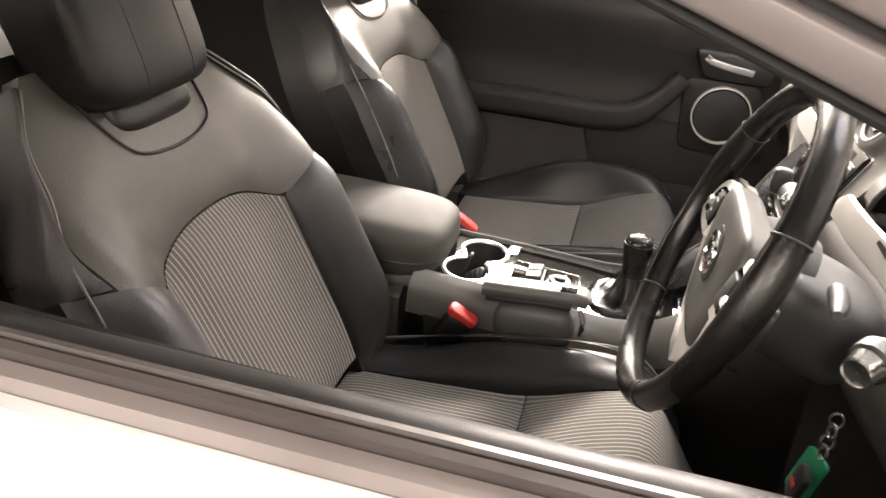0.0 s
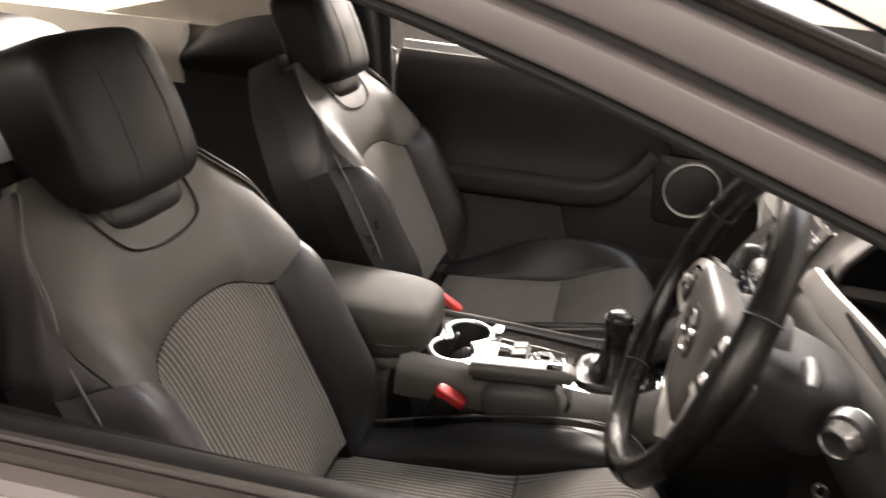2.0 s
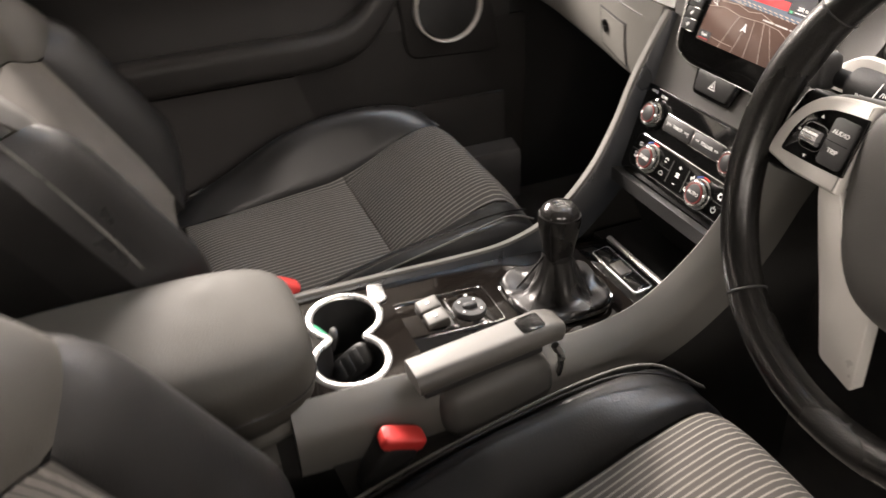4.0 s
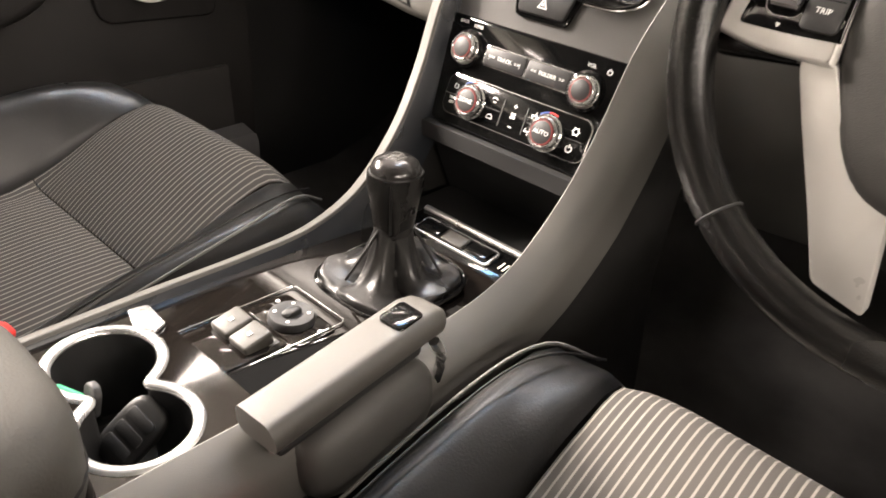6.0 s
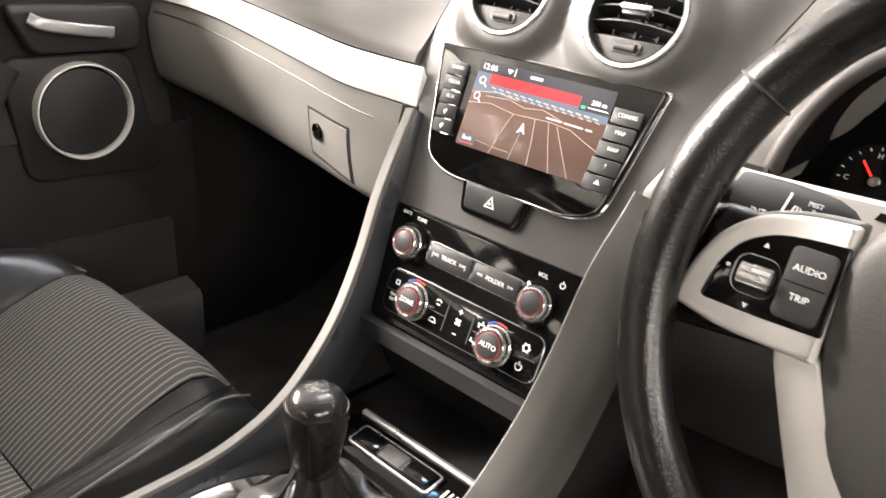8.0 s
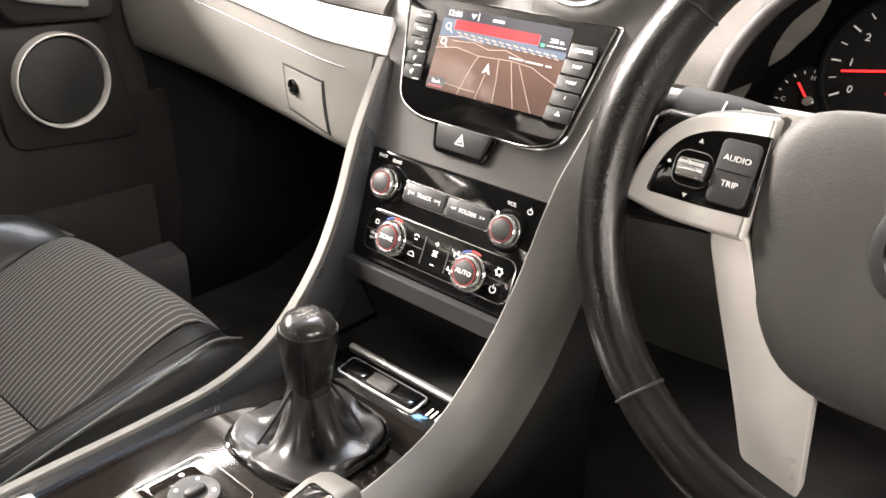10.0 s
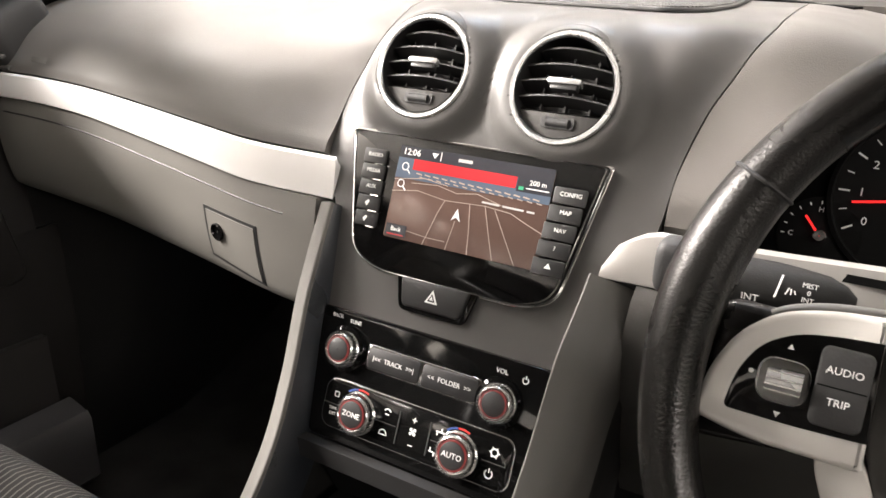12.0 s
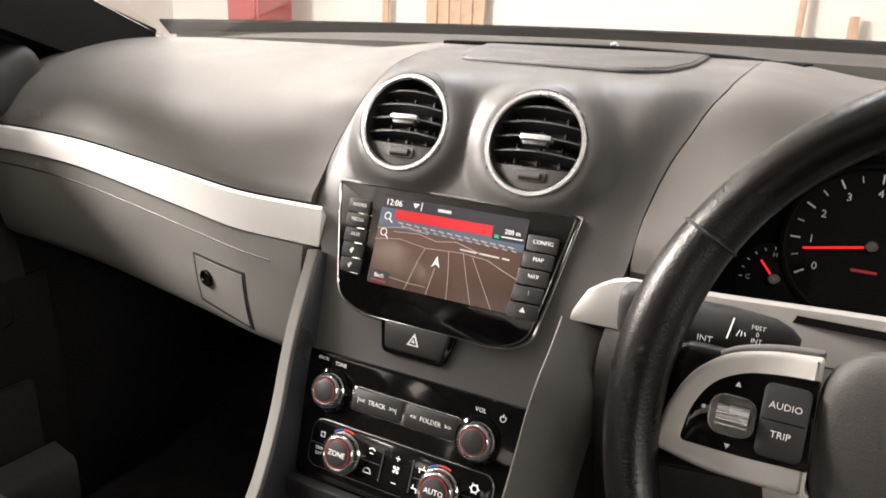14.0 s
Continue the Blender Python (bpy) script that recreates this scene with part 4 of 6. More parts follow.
# ---- rear of the cabin ----
for side in (-1, 1):
    tagged(part("pillar", sweep(smooth_path([(side * 0.79, -0.99, 0.30), (side * 0.79, -0.99, 0.75), (side * 0.775, -1.0, 1.0), (side * 0.73, -1.03, 1.18), (side * 0.66, -1.05, 1.36)], 4), round_rect(0.06, 0.16, 0.02, 4), up=(1, 0, 0)), DOOR_TRIM), "black trimmed centre pillar", "car pillar", kind="structure")
    rear_door = tagged(thing("door_3" if side < 0 else "door_4", "black rear door card with a pale top", "car door"), kind="structure")
    part("top_pad", slab(lambda u, v: Vector((side * curve_at([(0, 0.77), (0.5, 0.755), (1, 0.80)], v), lerp(-2.3, -1.60, u), lerp(0.84, 1.015, v))), 12, 8, Vector((side * 0.04, 0, 0))), BEIGE, rear_door, "pale beige padded door top")
    part("front_pad", slab(lambda u, v: Vector((side * curve_at([(0, 0.77), (0.5, 0.752), (1, 0.80)], v), lerp(-1.598, -1.07, u), lerp(0.88, curve_at([(0, 0.955), (0.1, 0.992), (0.3, 1.036), (0.5, 1.062), (1, 1.09)], u), v))), 16, 8, Vector((side * 0.03, 0, 0))), DOOR_TRIM, rear_door, "black padded door panel")
    part("quarter_trim", slab(lambda u, v: Vector((side * 0.835, lerp(-2.5, -1.05, u), lerp(0.88, lerp(0.87, 1.225, u), v))), 12, 8, Vector((side * 0.02, 0, 0))), BEIGE, rear_door, "pale beige quarter trim")
    part("card", slab(lambda u, v: Vector((side * 0.78, lerp(-2.3, -1.07, u), lerp(0.26, 0.88, v))), 12, 8, Vector((side * 0.04, 0, 0))), DOOR_TRIM, rear_door, "black door card")
    part("skin", slab(lambda u, v: Vector((side * curve_at([(0, 0.83), (0.15, 0.90), (1, 0.94)], v), lerp(-2.5, -0.97, u), curve_at([(0, 1.01), (0.15, 0.98), (1, 0.35)], v))), 12, 8, Vector((-side * 0.015, 0, 0))), PAINT, rear_door, "white painted door skin")
belt_pillar = thing("seat_belt", "black seat belt hanging from the centre pillar", "seat belt", (0, 0, 0))
part("webbing", slab(lambda u, v: Vector((lerp(-0.745, -0.715, v), lerp(-0.995, -0.955, u) + 0.05 * v, lerp(1.16, 0.55, v))), 3, 14, 0.002), SHELL, belt_pillar, "black webbing")
part("anchor", box(0.02, 0.05, 0.06, (-0.735, -0.98, 1.15), 0.006), BLACK, belt_pillar, "black belt anchor")
belt_d = copy_thing(belt_pillar, Matrix.Identity(4))
belt_d.matrix_basis = Matrix.Diagonal((-1, 1, 1, 1))
rear_seat = thing("rear_seat", "black leather rear bench seat", "car seat", (0, -1.5, 0.42))
part("cushion", pillow(0.70, 0.26, 0.10, 4, 10), LEATHER, rear_seat, "black leather bench cushion", Matrix.Translation((0, 0.05, 0)))
part("backrest", pillow(0.70, 0.10, 0.34, 4, 10), LEATHER, rear_seat, "black leather bench back", Matrix.Translation((0, -0.32, 0.30)) @ Matrix.Rotation(radians(22), 4, "X"))
shelf = tagged(part("wall_rear", slab(lambda u, v: Vector((lerp(-0.78, 0.78, u), lerp(-1.92, -2.5, v), 0.90)), 6, 6, Vector((0, 0, -0.05))), DOOR_TRIM), "black parcel shelf behind the rear seat", "parcel shelf", kind="structure")

# ---- armrest ----
armrest = thing("armrest", "soft grey leather centre armrest on the console", "armrest", (0, -0.79, 0.60))
part("pad", pillow(0.118, 0.195, 0.055, 4.2, 12, lambda p: Vector((p.x, p.y, p.z + 0.012 * (1 - (p.x / 0.118) ** 2)))), ARM_GREY, armrest, "padded grey leather lid")
part("seam", sweep([(0.1175 * math.copysign(abs(math.cos(a)) ** 0.48, math.cos(a)), 0.194 * math.copysign(abs(math.sin(a)) ** 0.48, math.sin(a)), -0.004) for a in np.linspace(0, 2 * math.pi, 60, endpoint=False)], circle(0.0022, 6), closed=True), LEATHER, armrest, "dark stitched seam round the lid")
part("base", pillow(0.112, 0.188, 0.03, 5, 8), DASH_GREY, armrest, "grey plastic lid base", Matrix.Translation((0, 0, -0.035)))
part("hinge", sweep([(x, -0.175, -0.04) for x in (-0.07, 0.0, 0.07)], circle(0.012, 12)), BLACK, armrest, "black hinge")

# ---- air vents ----
def air_vent(cx, cy, tilt):
    vent = thing("air_vent", "round black air vent with a silver ring", "air vent", group="round centre vents", m=STACK @ Matrix.Translation((cx, cy, -0.006)))
    part("cowl", turned([(0.060, -0.006), (0.0575, 0.008), (0.0535, 0.0150), (0.0500, 0.0170), (0.0480, 0.0120)], 48), FASCIA, vent, "charcoal cowl")
    part("ring", turned([(0.0425, 0.006), (0.0432, 0.0175), (0.0448, 0.0195), (0.0475, 0.0195), (0.0492, 0.0165), (0.0492, 0.008)], 56), RING, vent, "satin silver ring")
    part("throat", turned([(0.0425, 0.018), (0.041, -0.004), (0.0005, -0.006)], 40), BLACK, vent, "black throat")
    for k, y in enumerate((0.030, 0.0165, 0.003, -0.0105)):
        w = math.sqrt(0.0415 ** 2 - y * y)
        part("slat", slab(lambda u, v: Vector((lerp(-w, w, u), y + 0.003 * (1 - (2 * u - 1) ** 2) - 0.006 * v + tilt * 0.002, 0.0155 - 0.015 * v - 0.004 * (2 * u - 1) ** 2)), 14, 3, 0.0018), SHELL, vent)
    for x in (-0.022, 0.0, 0.022):
        part("rear_vane", box(0.0015, 0.066, 0.008, (x, 0.006, 0.0)), BLACK, vent)
    tab = part("tab", box(0.030, 0.0055, 0.010, (0, 0, 0), 0.0016, 2), RING, vent, "bright chrome tab", Matrix.Translation((0.001, 0.0045, 0.0170)) @ Matrix.Rotation(radians(-12), 4, "X"))
    part("grip", box(0.024, 0.0045, 0.008, (0, 0, 0), 0.0012, 2), BLACK, tab, "", Matrix.Translation((0, -0.0048, -0.001)))
    w0 = math.sqrt(0.0425 ** 2 - 0.020 ** 2)
    lower = [(-w0, -0.020)] + [(0.0425 * math.cos(a), 0.0425 * math.sin(a)) for a in [math.pi + 0.49 + k * (math.pi - 0.98) / 14 for k in range(15)]] + [(w0, -0.020)]
    apron = part("apron", plate(lower, 0.004, 0.0008, 0.0085), FASCIA, vent, "charcoal lower plate")
    wheel_slot = part("wheel_slot", plate(round_rect(0.030, 0.0095, 0.003, cy=-0.0285), 0.002, 0.0, 0.012), BLACK, apron, "black slot")
    part("thumbwheel", sweep([(x, -0.0285, 0.0135) for x in np.linspace(-0.010, 0.010, 5)], circle(0.004, 10, 0.0032)), SHELL, apron, "ribbed thumbwheel")
    return vent


air_vent(*VENTS[0], 0)
air_vent(*VENTS[1], 1)

# ---- touchscreen unit ----
unit = thing("touchscreen", "black touchscreen unit showing a brown navigation map", "car screen", m=STACK)
bezel_out = round_poly([(-0.128, 0.139, 0.004), (0.1275, 0.139, 0.004), (0.105, 0.022), (0.075, 0.0105), (-0.070, 0.0105), (-0.102, 0.024)], 0.018, 6)
bezel = part("bezel", plate(bezel_out, 0.007, 0.0022, 0.0), GLOSS, unit, "gloss black bezel")
part("bezel_edge", plate([(x * 1.022, (y - 0.075) * 1.028 + 0.075) for x, y in bezel_out], 0.0022, 0.001, -0.001), CHROME, unit, "thin dark chrome edge")
part("bezel_line", sweep([(x * 0.985, (y - 0.075) * 0.98 + 0.075, 0.0070) for x, y in bezel_out], circle(0.0007, 6), closed=True), CHROME, unit, "fine bright bezel line")
scr = part("screen", plate(round_rect(0.154, 0.086, 0.003, cx=0.007, cy=0.0865), 0.0008, 0.0002, 0.0068), SCREEN_DARK, unit, "lit brown map screen")
SZ = 0.0079
CX, CY = 0.007, 0.0865


def on_screen(name, outline, mat, lift=0.0):
    return part(name, plate([(CX + x, CY + y) for x, y in outline], 0.0002, 0, SZ + lift), mat, scr)


def rect(x0, y0, x1, y1):
    return [(x0, y0), (x1, y0), (x1, y1), (x0, y1)]


def stroke(points, w, mat, lift=0.0003):
    for (ax, ay), (bx, by) in zip(points, points[1:]):
        d = Vector((bx - ax, by - ay)).normalized()
        n = Vector((-d.y, d.x)) * w / 2
        on_screen("map_line", [(ax + n.x, ay + n.y), (bx + n.x, by + n.y), (bx - n.x, by - n.y), (ax - n.x, ay - n.y)], mat, lift)


on_screen("status_bar", rect(-0.077, 0.032, 0.077, 0.043), SCREEN_BAR)
on_screen("map_sky", rect(-0.077, 0.013, 0.077, 0.032), SCREEN_BLUE)
on_screen("title_band", rect(-0.060, 0.022, 0.044, 0.032), SCREEN_RED, 0.0003)
lettering("12:06", 0.0085, SCREEN_INK, scr, Matrix.Translation((CX - 0.064, CY + 0.0375, SZ + 0.0005)))
on_screen("writing_bar", rect(-0.015, 0.0360, -0.001, 0.0388), SCREEN_NAME, 0.0003)
on_screen("title_mark", [(-0.043, 0.040), (-0.036, 0.040), (-0.0395, 0.0355)], SCREEN_INK, 0.0003)
on_screen("title_rule", rect(-0.0335, 0.034, -0.0328, 0.042), SCREEN_INK, 0.0003)
on_screen("distance_panel", rect(0.045, 0.020, 0.077, 0.033), SCREEN_BAR, 0.0003)
lettering("200 m", 0.0062, SCREEN_INK, scr, Matrix.Translation((CX + 0.064, CY + 0.0285, SZ + 0.0007)))
stroke([(0.054, 0.0235), (0.075, 0.0235)], 0.0008, SCREEN_INK, 0.0006)
on_screen("satellite_mark", rect(0.047, 0.0215, 0.0515, 0.0245), GREEN, 0.0006)
on_screen("back_button", rect(-0.075, -0.041, -0.053, -0.030), SCREEN_BAR, 0.0003)
lettering("Back", 0.0058, SCREEN_INK, scr, Matrix.Translation((CX - 0.064, CY - 0.0345, SZ + 0.0007)))
stroke([(-0.073, -0.0395), (-0.055, -0.0395)], 0.0012, SCREEN_RED, 0.0006)
for lx0, ly0 in ((-0.068, 0.024), (-0.069, 0.008)):
    stroke([(lx0 + 0.0035 * math.cos(a), ly0 + 0.0035 * math.sin(a)) for a in np.linspace(0, 2 * math.pi, 9)], 0.0008, SCREEN_INK, 0.0004)
    stroke([(lx0 + 0.0025, ly0 - 0.0025), (lx0 + 0.006, ly0 - 0.006)], 0.001, SCREEN_INK, 0.0004)
for x0, x1 in ((0.016, 0.033), (0.036, 0.056), (0.059, 0.066)):
    on_screen("writing_bar", [(x0, 0.0046 - 0.02 * x0), (x1, 0.0046 - 0.02 * x1), (x1, 0.0062 - 0.02 * x1), (x0, 0.0062 - 0.02 * x0)], SCREEN_NAME, 0.0003)
on_screen("cursor", [(-0.010, -0.016), (-0.0055, -0.005), (-0.001, -0.016), (-0.0055, -0.0128)], SCREEN_INK, 0.0005)
for line in ([(-0.077, 0.000), (-0.05, 0.004), (-0.02, 0.0), (0.02, 0.002), (0.045, 0.0), (0.06, -0.006), (0.077, -0.012)], [(-0.02, 0.0), (-0.025, -0.012), (-0.03, -0.03), (-0.034, -0.043)], [(-0.006, -0.016), (-0.008, -0.03), (-0.01, -0.043)], [(0.005, 0.001), (0.009, -0.02), (0.012, -0.043)], [(0.02, 0.002), (0.028, -0.02), (0.037, -0.043)], [(0.03, 0.0), (0.043, -0.02), (0.058, -0.043)], [(-0.058, 0.010), (-0.03, 0.012), (-0.01, 0.008), (0.01, 0.011), (0.035, 0.005)], [(-0.077, 0.011), (-0.045, 0.016), (-0.02, 0.013)], [(-0.053, -0.034), (-0.03, -0.036), (-0.012, -0.036)]):
    stroke(line, 0.0007, SCREEN_LINE)
for k in range(14):
    x0 = -0.055 + 0.009 * k
    stroke([(x0, 0.0195 - 0.0003 * k), (x0 + 0.006, 0.0187 - 0.0003 * k)], 0.0012, SCREEN_LINE)
    stroke([(x0 + 0.004, 0.0165 - 0.0003 * k), (x0 + 0.009, 0.0158 - 0.0003 * k)], 0.001, SCREEN_LINE)

left_words, right_words = ("RADIO", "MEDIA", "AUX", "", ""), ("CONFIG", "MAP", "NAV", "?", "")
for side, words in ((-1, left_words), (1, right_words)):
    for k, word in enumerate(words):
        y = 0.1150 - 0.0148 * k if side < 0 else 0.1095 - 0.0152 * k
        hw = 0.0125 if side < 0 else 0.0145
        cx = -0.0960 + 0.0010 * k if side < 0 else 0.1005 - 0.0014 * k
        key = part("button", plate(round_rect(hw * 2, 0.0142, 0.0016), 0.003, 0.0008), BLACK, unit, "black button", Matrix.Translation((cx, y, 0.0062)))
        if word:
            lettering(word, 0.0052, WHITE, key, Matrix.Translation((0.001, 0.0012, 0.0033)))
        elif k == 4 and side > 0:
            part("symbol", plate([(-0.003, -0.001), (0.003, -0.001), (0, 0.0035)], 0.0003, 0, 0.0031), WHITE, key)
        else:
            part("symbol", plate([(-0.003, 0.0), (0.0, 0.003), (0.002, 0.002), (-0.0005, -0.003)], 0.0003, 0, 0.0031), WHITE, key)
        part("light_bar", box(0.009, 0.0010, 0.0014, (0.0070 if side < 0 else -0.0095, -0.0070, 0.0032)), CHROME, key)

# hazard switch
hazard = thing("hazard_switch", "black hazard switch with a white triangle", "switch", m=STACK @ Matrix.Translation((-0.005, -0.0005, 0.002)))
part("surround", plate(round_poly([(-0.043, 0.017), (0.043, 0.017), (0.034, -0.018), (-0.034, -0.018)], 0.007), 0.003, 0.001), GLOSS, hazard, "gloss black surround")
hz = part("button", plate(round_poly([(-0.036, 0.013), (0.036, 0.013), (0.030, -0.0135), (-0.030, -0.0135)], 0.005), 0.006, 0.0015), BLACK, hazard, "black button")
tri = [(0, 0.0065), (-0.0065, -0.0055), (0.0065, -0.0055)]
tri_in = [(x * 0.6, y * 0.6 - 0.0008) for x, y in tri]
part("triangle", plate(tri, 0.0004, 0, 0.006), WHITE, hz, "white triangle")
part("triangle_core", plate(tri_in, 0.0004, 0, 0.0063), BLACK, hz)
part("triangle_dot", plate([(x * 0.3, y * 0.3 - 0.001) for x, y in tri], 0.0004, 0, 0.0066), WHITE, hz)

# ---- climate and audio panel ----
climate = thing("climate_panel", "gloss black audio and climate panel with silver knobs", "control panel", m=STACK)
part("face", plate(round_poly([(-0.121, -0.0335), (0.121, -0.0335), (0.110, -0.156), (-0.108, -0.156)], 0.006), 0.005, 0.0012, 0.0), GLOSS, climate, "gloss black face")
CZ = 0.005


def knob(x, y, r, h, word="", accent=True):
    k = part("knob", turned([(r * 1.08, 0), (r * 1.08, 0.003), (r * 0.98, 0.0045), (r, 0.006), (r * 0.97, h - 0.003), (r * 0.90, h - 0.0006), (r * 0.84, h), (r * 0.80, h - 0.0008), (r * 0.66, h - 0.0012), (r * 0.655, h - 0.0004)], 40), STEEL, climate, "ribbed silver knob", Matrix.Translation((x, y, CZ)))
    part("accent_ring", turned([(r * 0.735, h - 0.0012), (r * 0.73, h + 0.0002), (r * 0.67, h + 0.0003), (r * 0.66, h - 0.001)], 36), RED_DARK, k, "thin dark red ring")
    part("cap", turned([(r * 0.66, h - 0.002), (r * 0.65, h + 0.0003), (r * 0.6, h + 0.0006), (0.0004, h + 0.0008)], 32), BLACK, k, "black centre cap")
    for n in range(36):
        a = 2 * math.pi * n / 36
        ob = part("rib", box(0.0009, 0.0011, h * 0.5, (0, 0, 0)), STEEL, k, "", Matrix.Translation((r * math.cos(a), r * math.sin(a), h * 0.58)) @ Matrix.Rotation(a, 4, "Z"))
    if word:
        lettering(word, r * 0.38, WHITE, k, Matrix.Translation((0, 0, h + 0.0011)))
    return k


knob(-0.0855, -0.069, 0.0162, 0.012)
knob(0.0775, -0.072, 0.0162, 0.012)
for x, y in ((-0.0855, -0.069), (0.0775, -0.072)):
    part("knob_collar", turned([(0.0225, 0), (0.0215, 0.003), (0.0185, 0.0042), (0.0180, 0.001)], 36), GLOSS, climate, "gloss black collar", Matrix.Translation((x, y, CZ)))
zone = knob(-0.056, -0.123, 0.0185, 0.012, "ZONE")
auto = knob(0.051, -0.1255, 0.0185, 0.012, "AUTO")
oval = round_rect(0.196, 0.045, 0.011, 6, 0.003, -0.121)
part("oval_rim", plate([(0.003 + (x - 0.003) * 1.012, -0.121 + (y + 0.121) * 1.05) for x, y in oval], 0.0018, 0.0006, CZ - 0.0006), CHROME, climate, "thin chrome rim")
part("oval_plate", plate(oval, 0.0022, 0.0005, CZ - 0.0002), GLOSS, climate, "gloss black key plate")
part("key_rim", plate(round_rect(0.1195, 0.0235, 0.0045, 5, 0.0, -0.0690), 0.002, 0.0006, CZ - 0.0006), CHROME, climate, "thin chrome rim")
for x, word in ((-0.0293, "|<<  TRACK  >>|"), (0.0293, "<<  FOLDER  >>")):
    key = part("key", plate(round_rect(0.056, 0.0205, 0.0035, 4), 0.003, 0.0008), BLACK, climate, "black key", Matrix.Translation((x, -0.069, CZ)))
    lettering(word, 0.0062, WHITE, key, Matrix.Translation((0, 0, 0.0032)))
for x, y, word, size in ((-0.101, -0.0405, "BACK", 0.0048), (-0.080, -0.0425, "TUNE", 0.0052), (0.0745, -0.0455, "VOL", 0.0058)):
    lettering(word, size, WHITE, climate, Matrix.Translation((x, y, CZ + 0.0003)))
for x0, x1 in ((-0.012, -0.0108), (0.0205, 0.0217)):
    part("key_gap", box(x1 - x0, 0.030, 0.0012, ((x0 + x1) / 2, -0.122, CZ + 0.0022)), SHELL, climate)
for x, w in ((-0.0245, 0.022), (0.0325, 0.018), (-0.085, 0.020), (0.0855, 0.022)):
    part("key_gap", box(w, 0.0008, 0.001, (x, -0.122, CZ + 0.0022)), SHELL, climate)


def pictogram(name, pieces, at):
    ob = None
    bm = bmesh.new()
    for pts in pieces:
        bm.faces.new([bm.verts.new((x, y, 0)) for x, y in pts])
    r = bmesh.ops.extrude_face_region(bm, geom=bm.faces[:])
    bmesh.ops.translate(bm, vec=(0, 0, 0.0003), verts=[v for v in r["geom"] if isinstance(v, bmesh.types.BMVert)])
    return part(name, bm, WHITE, climate, "", Matrix.Translation((at[0], at[1], CZ + 0.0022)))


def bar_ring(r, t, n=16, a0=0.0, a1=6.2832):
    out = []
    for k in range(n):
        a, b = a0 + (a1 - a0) * k / n, a0 + (a1 - a0) * (k + 1) / n
        out.append([(r * math.cos(a), r * math.sin(a)), (r * math.cos(b), r * math.sin(b)), ((r - t) * math.cos(b), (r - t) * math.sin(b)), ((r - t) * math.cos(a), (r - t) * math.sin(a))])
    return out


R4 = lambda x0, y0, x1, y1: [(x0, y0), (x1, y0), (x1, y1), (x0, y1)]
pictogram("fan_symbol", [[(0, 0), (0.0035 * math.cos(a - 0.5), 0.0035 * math.sin(a - 0.5)), (0.0042 * math.cos(a), 0.0042 * math.sin(a)), (0.0035 * math.cos(a + 0.5), 0.0035 * math.sin(a + 0.5))] for a in (0.78, 2.36, 3.93, 5.5)], (0.0045, -0.121))
pictogram("plus_symbol", [R4(-0.0025, -0.0004, 0.0025, 0.0004), R4(-0.0004, 0.0005, 0.0004, 0.0025), R4(-0.0004, -0.0025, 0.0004, -0.0005)], (0.0045, -0.1105))
pictogram("minus_symbol", [R4(-0.0025, -0.0004, 0.0025, 0.0004)], (0.0045, -0.1335))
pictogram("demist_symbol", bar_ring(0.004, 0.001, 8, 0.4, 2.7) + [R4(-0.002, -0.002, 0.002, -0.001)], (-0.0245, -0.1125))
pictogram("recycle_symbol", bar_ring(0.0042, 0.0009, 10, 0.0, 3.14) + [R4(-0.0045, -0.0012, 0.0045, -0.0004)], (-0.0255, -0.132))
pictogram("airflow_symbol", [R4(-0.004, 0.0, 0.004, 0.001), R4(0.001, 0.0012, 0.002, 0.004), R4(-0.003, -0.003, -0.002, -0.0002)], (0.031, -0.113))
pictogram("airflow_symbol", [R4(-0.004, 0.0, 0.004, 0.001), R4(0.001, -0.003, 0.002, -0.0002), R4(-0.003, 0.0012, -0.002, 0.004)], (0.0275, -0.132))
pictogram("screen_symbol", bar_ring(0.0035, 0.0008, 4, 0.78, 7.06), (-0.082, -0.112))
lettering("TEMP", 0.0042, WHITE, climate, Matrix.Translation((-0.083, -0.126, CZ + 0.0024)))
lettering("EXT", 0.0042, WHITE, climate, Matrix.Translation((-0.083, -0.131, CZ + 0.0024)))
pictogram("snow_symbol", bar_ring(0.004, 0.0014, 10) + [[(0.004 * math.cos(a - 0.2), 0.004 * math.sin(a - 0.2)), (0.0055 * math.cos(a), 0.0055 * math.sin(a)), (0.004 * math.cos(a + 0.2), 0.004 * math.sin(a + 0.2))] for a in np.linspace(0, 5.236, 6)], (0.0845, -0.113))
pictogram("power_symbol", bar_ring(0.004, 0.0009, 12, 2.2, 7.3) + [R4(-0.0005, 0.001, 0.0005, 0.005)], (0.083, -0.132))
pictogram("power_symbol", bar_ring(0.003, 0.0008, 12, 2.2, 7.3) + [R4(-0.0004, 0.001, 0.0004, 0.004)], (0.0975, -0.047))
for x, y in ((-0.056, -0.123), (0.051, -0.1255)):
    for mat, a0, a1 in ((BLUE, 1.75, 2.25), (RED, 1.2, 1.72)):
        part("dial_mark", plate([(0.0228 * math.cos(a), 0.0228 * math.sin(a)) for a in np.linspace(a0, a1, 6)] + [(0.0212 * math.cos(a), 0.0212 * math.sin(a)) for a in np.linspace(a1, a0, 6)], 0.0006, 0, CZ + 0.002), mat, climate, "coloured temperature mark", Matrix.Translation((x, y, 0)))

# ---- steering wheel ----
WHEEL_TILT = radians(18.8)
WHEEL = Matrix.Translation((0.432, -0.197, 0.895)) @ Matrix.Rotation(radians(90) - WHEEL_TILT, 4, "X")
